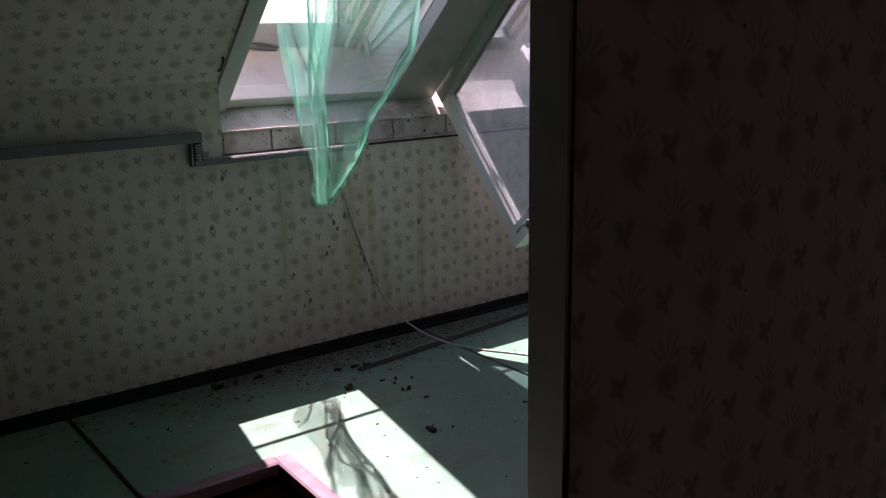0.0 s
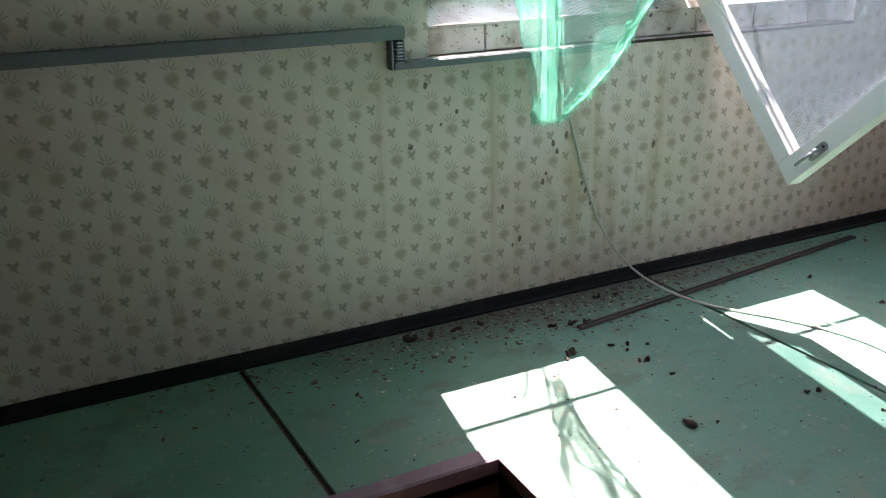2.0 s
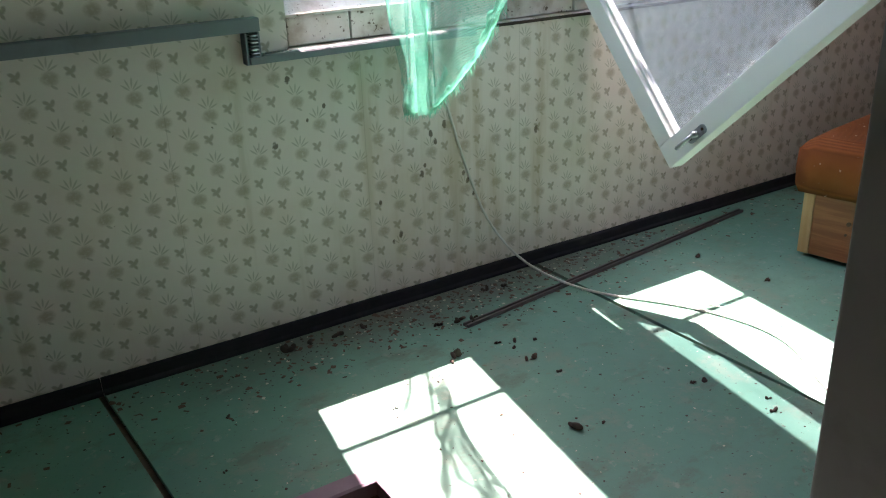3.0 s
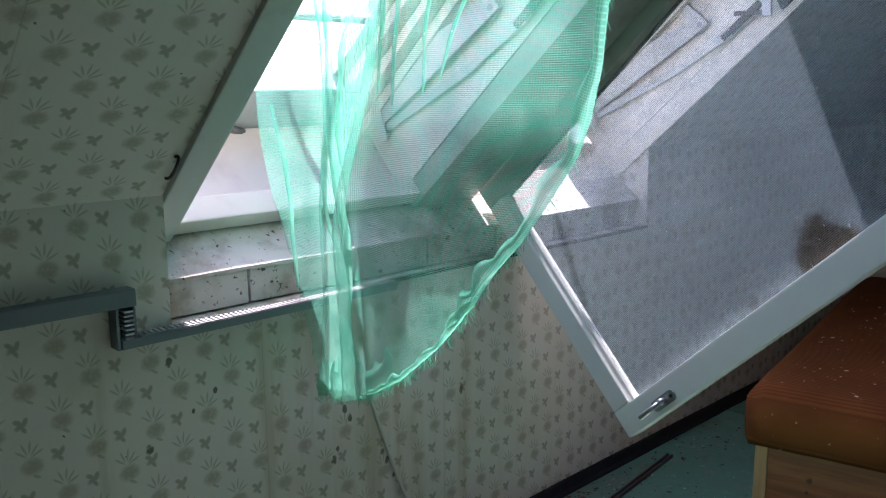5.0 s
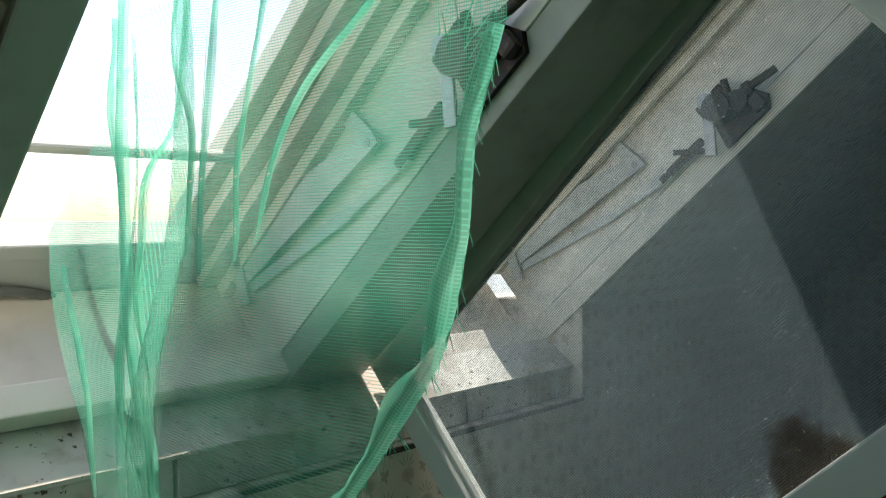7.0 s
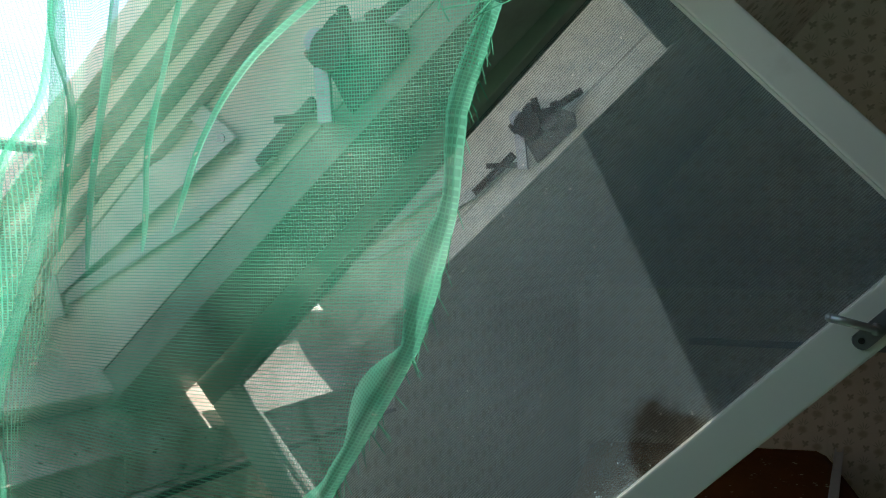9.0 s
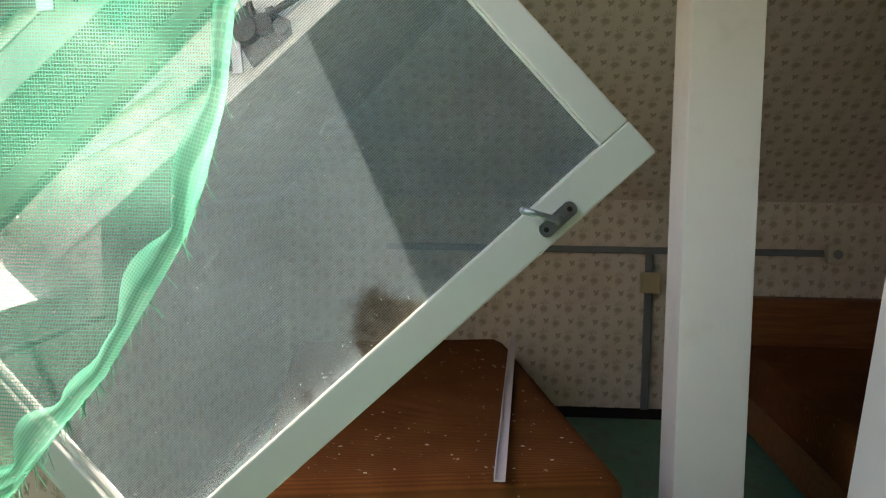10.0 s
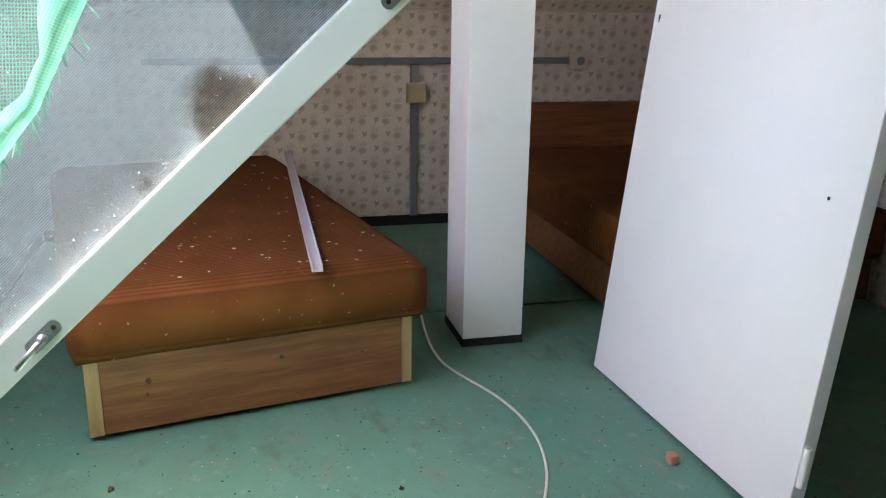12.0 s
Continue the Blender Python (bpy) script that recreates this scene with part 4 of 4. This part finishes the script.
strip = tagged(empty("plastic_strip"), "pale lilac U-shaped plastic strip lying on the couch", "strip")
p, q = Vector((3.60, -1.058, 0.415)), Vector((5.28, -1.10, 0.424))
d = (q - p).normalized(); o = Vector((-d.y, d.x, 0))
for nm, off, w, z0, z1 in (("web", 0.0, 0.0145, -0.004, 0.0), ("flange", -0.0132, 0.0015, 0.0, 0.014), ("flange", 0.0132, 0.0015, 0.0, 0.014)):
    bm = bmesh.new()
    vs = [[bm.verts.new(e + o * (off + a) + Vector((0, 0, z))) for a, z in ((-w, z0), (w, z0), (w, z1), (-w, z1))] for e in (p, q)]
    for i in range(4):
        j = (i + 1) % 4
        bm.faces.new((vs[0][i], vs[0][j], vs[1][j], vs[1][i]))
    bm.faces.new(vs[0]); bm.faces.new(vs[1][::-1])
    bmesh.ops.recalc_face_normals(bm, faces=bm.faces)
    part(nm, bm, M_ALU, strip)

# ---- second couch against the end wall ----
couch2 = tagged(empty("couch"), "shaded rust-brown couch with a high headboard by the end wall", "couch")
part("base", box(4.02, 5.44, -3.12, -2.125, 0.04, 0.2, 0.004), M_VENEER, couch2)
part("mattress", box(3.99, 5.45, -3.14, -2.11, 0.201, 0.39, 0.025), M_CORD, couch2, smooth=False)
part("headboard", box(5.455, 5.535, -3.15, -2.09, 0.04, 0.60, 0.012), M_VENEER, couch2)
for x in (4.12, 5.34):
    for y in (-3.02, -2.22):
        part("foot", box(x - 0.03, x + 0.03, y - 0.03, y + 0.03, 0.0, 0.041), M_BLACK, couch2)

# ---- column ----
column = tagged(empty("column"), "square white plastered column with a black skirting", "column", kind="structure")
part("shaft", box(3.983, 4.205, -1.760, -1.558, 0.026, CEIL, 0.004), M_COLUMN, column)
part("skirting", box(3.980, 4.208, -1.763, -1.555, 0.0, 0.026, 0.002), M_BLACK, column)

# ---- leaning door leaf ----
DL, DH, DT = 0.905, 1.98, 0.036
up = Vector((0.0115, -0.111, 1.0)).normalized()
along = Vector((-1.0, -0.046, 0.0))
along = (along - up * along.dot(up)).normalized()
nrm = along.cross(up).normalized()
if nrm.y < 0:
    nrm = -nrm
p = Vector((3.745, -1.915, 0.006))
DOOR_M = Matrix(((along.x, up.x, nrm.x, p.x), (along.y, up.y, nrm.y, p.y), (along.z, up.z, nrm.z, p.z), (0, 0, 0, 1)))
door_leaf = tagged(empty("door_leaf", DOOR_M), "unhung white door leaf leaning on the inner wall", "door")
part("leaf", box(0, DL, 0, DH, -DT, 0, 0.003), M_BOARD, door_leaf)
part("keyhole", prism([(0.03 + 0.005 * math.cos(a) * (1 if math.sin(a) > 0 else 0.6), 1.05 + (0.009 if math.sin(a) > 0 else 0.013) * math.sin(a)) for a in [i * math.pi / 7 for i in range(14)]], 0.0, 0.0012), M_DIRT, door_leaf, "dark keyhole")
for x, y in ((0.815, 0.71),):
    part("screw_hole", cyl((x, y, 0.0), (x, y, 0.0012), 0.004, seg=10), M_DIRT, door_leaf)
part("hinge", cyl((DL + 0.006, 0.11, -0.01), (DL + 0.006, 0.20, -0.01), 0.008), M_BOARD, door_leaf)
part("tape", box(0.66, 0.90, 1.10, 1.16, 0.0, 0.0008), M_SOCKET, door_leaf, "yellowed tape")

# ---- post beside the stairs ----
post = tagged(empty("door_post"), "grey-painted door post beside the stair head", "door post", kind="structure")
part("lining", box(2.066, 2.12, -1.826, -1.556, 0.0, CEIL, 0.003), M_POST, post)
part("edge_strip", box(2.060, 2.0655, -1.826, -1.813, 0.0, CEIL, 0.002), M_ALU, post, "lilac-white edge strip")
part("casing", prism([(1.428, -2.324), (2.064, -1.827), (2.0625, -1.8245), (1.4265, -2.3215)], -0.34, CEIL), M_ALU, post, "lilac-white slanted casing")

# ---- end wall fittings ----
fit2 = tagged(empty("conduit"), "grey conduit with a branch down the end wall", "conduit")
part("run", box(X1 - 0.027, X1 - 0.001, -2.50, -0.5, 0.785, 0.815, 0.003), M_DUCT, fit2)
part("drop", box(X1 - 0.027, X1 - 0.001, -1.74, -1.705, 0.05, 0.784, 0.003), M_DUCT, fit2)
jb = tagged(empty("junction_box"), "yellowed square junction box on the end wall", "junction box")
part("body", box(X1 - 0.054, X1 - 0.028, -1.775, -1.68, 0.605, 0.70, 0.005), M_BOX, jb)
part("cover", box(X1 - 0.058, X1 - 0.053, -1.768, -1.687, 0.612, 0.693, 0.003), M_BOX, jb)
so = tagged(empty("wall_socket"), "cream surface-mounted wall socket on the end wall", "socket")
part("body", box(X1 - 0.045, X1 - 0.001, -2.595, -2.51, 0.757, 0.842, 0.006), M_SOCKET, so)
part("insert", cyl((X1 - 0.050, -2.552, 0.80), (X1 - 0.042, -2.552, 0.80), 0.029, seg=20), M_SOCKET, so)
part("well", cyl((X1 - 0.051, -2.552, 0.80), (X1 - 0.0495, -2.552, 0.80), 0.021, seg=20), M_DUCT, so)

# ---- loose bits ----
block = tagged(link("brick_chip", box(3.155, 3.185, -1.887, -1.863, 0.0, 0.026, 0.005), M_BRICK), "small broken brick chip on the floor", "brick chip")


def clump(x, y, size, seed, mat=M_DIRT, name="dirt_clump", label="dark crumbly dirt clump on the floor"):
    bm = bmesh.new()
    r = random.Random(seed)
    for k in range(r.randint(2, 4)):
        q = Vector((x + r.uniform(-1, 1) * size * 0.8, y + r.uniform(-1, 1) * size * 0.5, size * 0.32))
        mm = Matrix.Translation(q) @ Euler((r.uniform(0, 3), r.uniform(0, 3), r.uniform(0, 3))).to_matrix().to_4x4() @ Matrix.Diagonal((1.0, 0.6, 0.5, 1))
        made = bmesh.ops.create_icosphere(bm, subdivisions=2, radius=size * r.uniform(0.45, 0.75), matrix=mm)
        for v in made["verts"]:
            v.co += (v.co - q) * 0.5 * noise.noise(v.co * 60)
            v.co.z = max(v.co.z, 0.0005)
    tagged(link(name, bm, mat), label, "debris", group="dirt on the floor")


for i, (x, y, s) in enumerate(((2.297, -0.375, 0.022), (2.275, -0.395, 0.012), (2.348, -0.801, 0.022), (2.40, -0.83, 0.008), (2.73, -0.846, 0.012), (2.70, -0.83, 0.009), (2.467, -0.596, 0.009), (2.449, -0.502, 0.017), (2.45, -0.43, 0.01), (2.47, -0.40, 0.012), (2.43, -0.38, 0.009), (2.52, -0.43, 0.01), (2.35, -0.20, 0.016), (2.42, -0.21, 0.014), (2.46, -0.235, 0.02), (2.10, -0.09, 0.018), (2.18, -0.08, 0.015), (1.95, -0.085, 0.022), (2.02, -0.08, 0.016), (2.6, -0.09, 0.015), (2.66, -0.1, 0.012), (2.75, -1.02, 0.012), (2.79, -0.98, 0.009), (2.04, -0.5, 0.008), (2.23, -0.67, 0.006), (3.30, -0.30, 0.014), (3.33, -0.55, 0.012), (3.2, -1.2, 0.008), (1.62, -0.5, 0.008), (1.7, -0.3, 0.007))):
    leaf = i in (7, 24, 26)
    clump(x, y, s, i, M_LEAF if leaf else M_DIRT, "leaf_litter" if leaf else "dirt_clump", "curled dry brown leaf bits on the floor" if leaf else "dark crumbly dirt clump on the floor")


def litter(name, mat, count, seed, spread, smin, smax, label, flat=0.35):
    r = random.Random(seed)
    verts, faces = [], []
    while len(faces) < count * 6:
        x, y, keep = spread(r)
        if not keep:
            continue
        s = r.uniform(smin, smax)
        a, asp = r.uniform(0, math.pi), r.uniform(0.25, 1.0)
        ca, sa = math.cos(a), math.sin(a)
        b = len(verts)
        z0 = spread_z(x, y)
        for z in (0.0003, s * flat * r.uniform(0.5, 1.5)):
            for u, v in ((-1, -1), (1, -1), (1, 1), (-1, 1)):
                u, v = u * s * r.uniform(0.6, 1.1), v * s * asp * r.uniform(0.6, 1.1)
                verts.append((x + u * ca - v * sa, y + u * sa + v * ca, z0 + z))
        faces += [(b, b + 3, b + 2, b + 1), (b + 4, b + 5, b + 6, b + 7)] + [(b + i, b + (i + 1) % 4, b + 4 + (i + 1) % 4, b + 4 + i) for i in range(4)]
    me = bpy.data.meshes.new(name)
    me.from_pydata(verts, [], faces)
    me.materials.append(mat)
    tagged(new(name, me), label, "debris", kind="stuff")


def spread_z(x, y):
    return 0.0


def by_wall(r):
    x, y = r.uniform(1.2, 4.2), -0.03 - abs(r.gauss(0, 0.12))
    return x, y, r.random() < math.exp(-((x - 2.5) / 0.7) ** 2) + 0.1


def on_floor(r):
    x, y = r.uniform(0.3, 4.4), r.uniform(-2.4, -0.03)
    return x, y, not (x < PIT_X + 0.05 and y < PIT_Y + 0.05)


litter("dirt_crumbs", M_DIRT, 650, 1, by_wall, 0.0007, 0.0042, "dark crumbs along the baseboard")
litter("dry_leaf_bits", M_LEAF, 520, 5, by_wall, 0.002, 0.009, "dry brown leaf bits along the baseboard", 0.15)
litter("floor_crumbs", M_DIRT, 900, 2, on_floor, 0.0007, 0.0036, "dark crumbs scattered on the floor")
litter("paint_flakes", M_CHIP, 520, 3, on_floor, 0.0008, 0.0035, "pale paint flakes scattered on the floor", 0.12)
litter("paint_flakes", M_CHIP, 260, 6, by_wall, 0.0012, 0.005, "pale paint flakes along the baseboard", 0.12)


def spread_z(x, y):
    return 0.405


def on_couch(r):
    v = BED @ Vector((r.uniform(0.03, 1.5), r.uniform(0.05, 0.85), 0))
    return v.x, v.y, True


litter("couch_flakes", M_CHIP, 170, 7, on_couch, 0.0015, 0.006, "pale flakes scattered on the couch", 0.25)
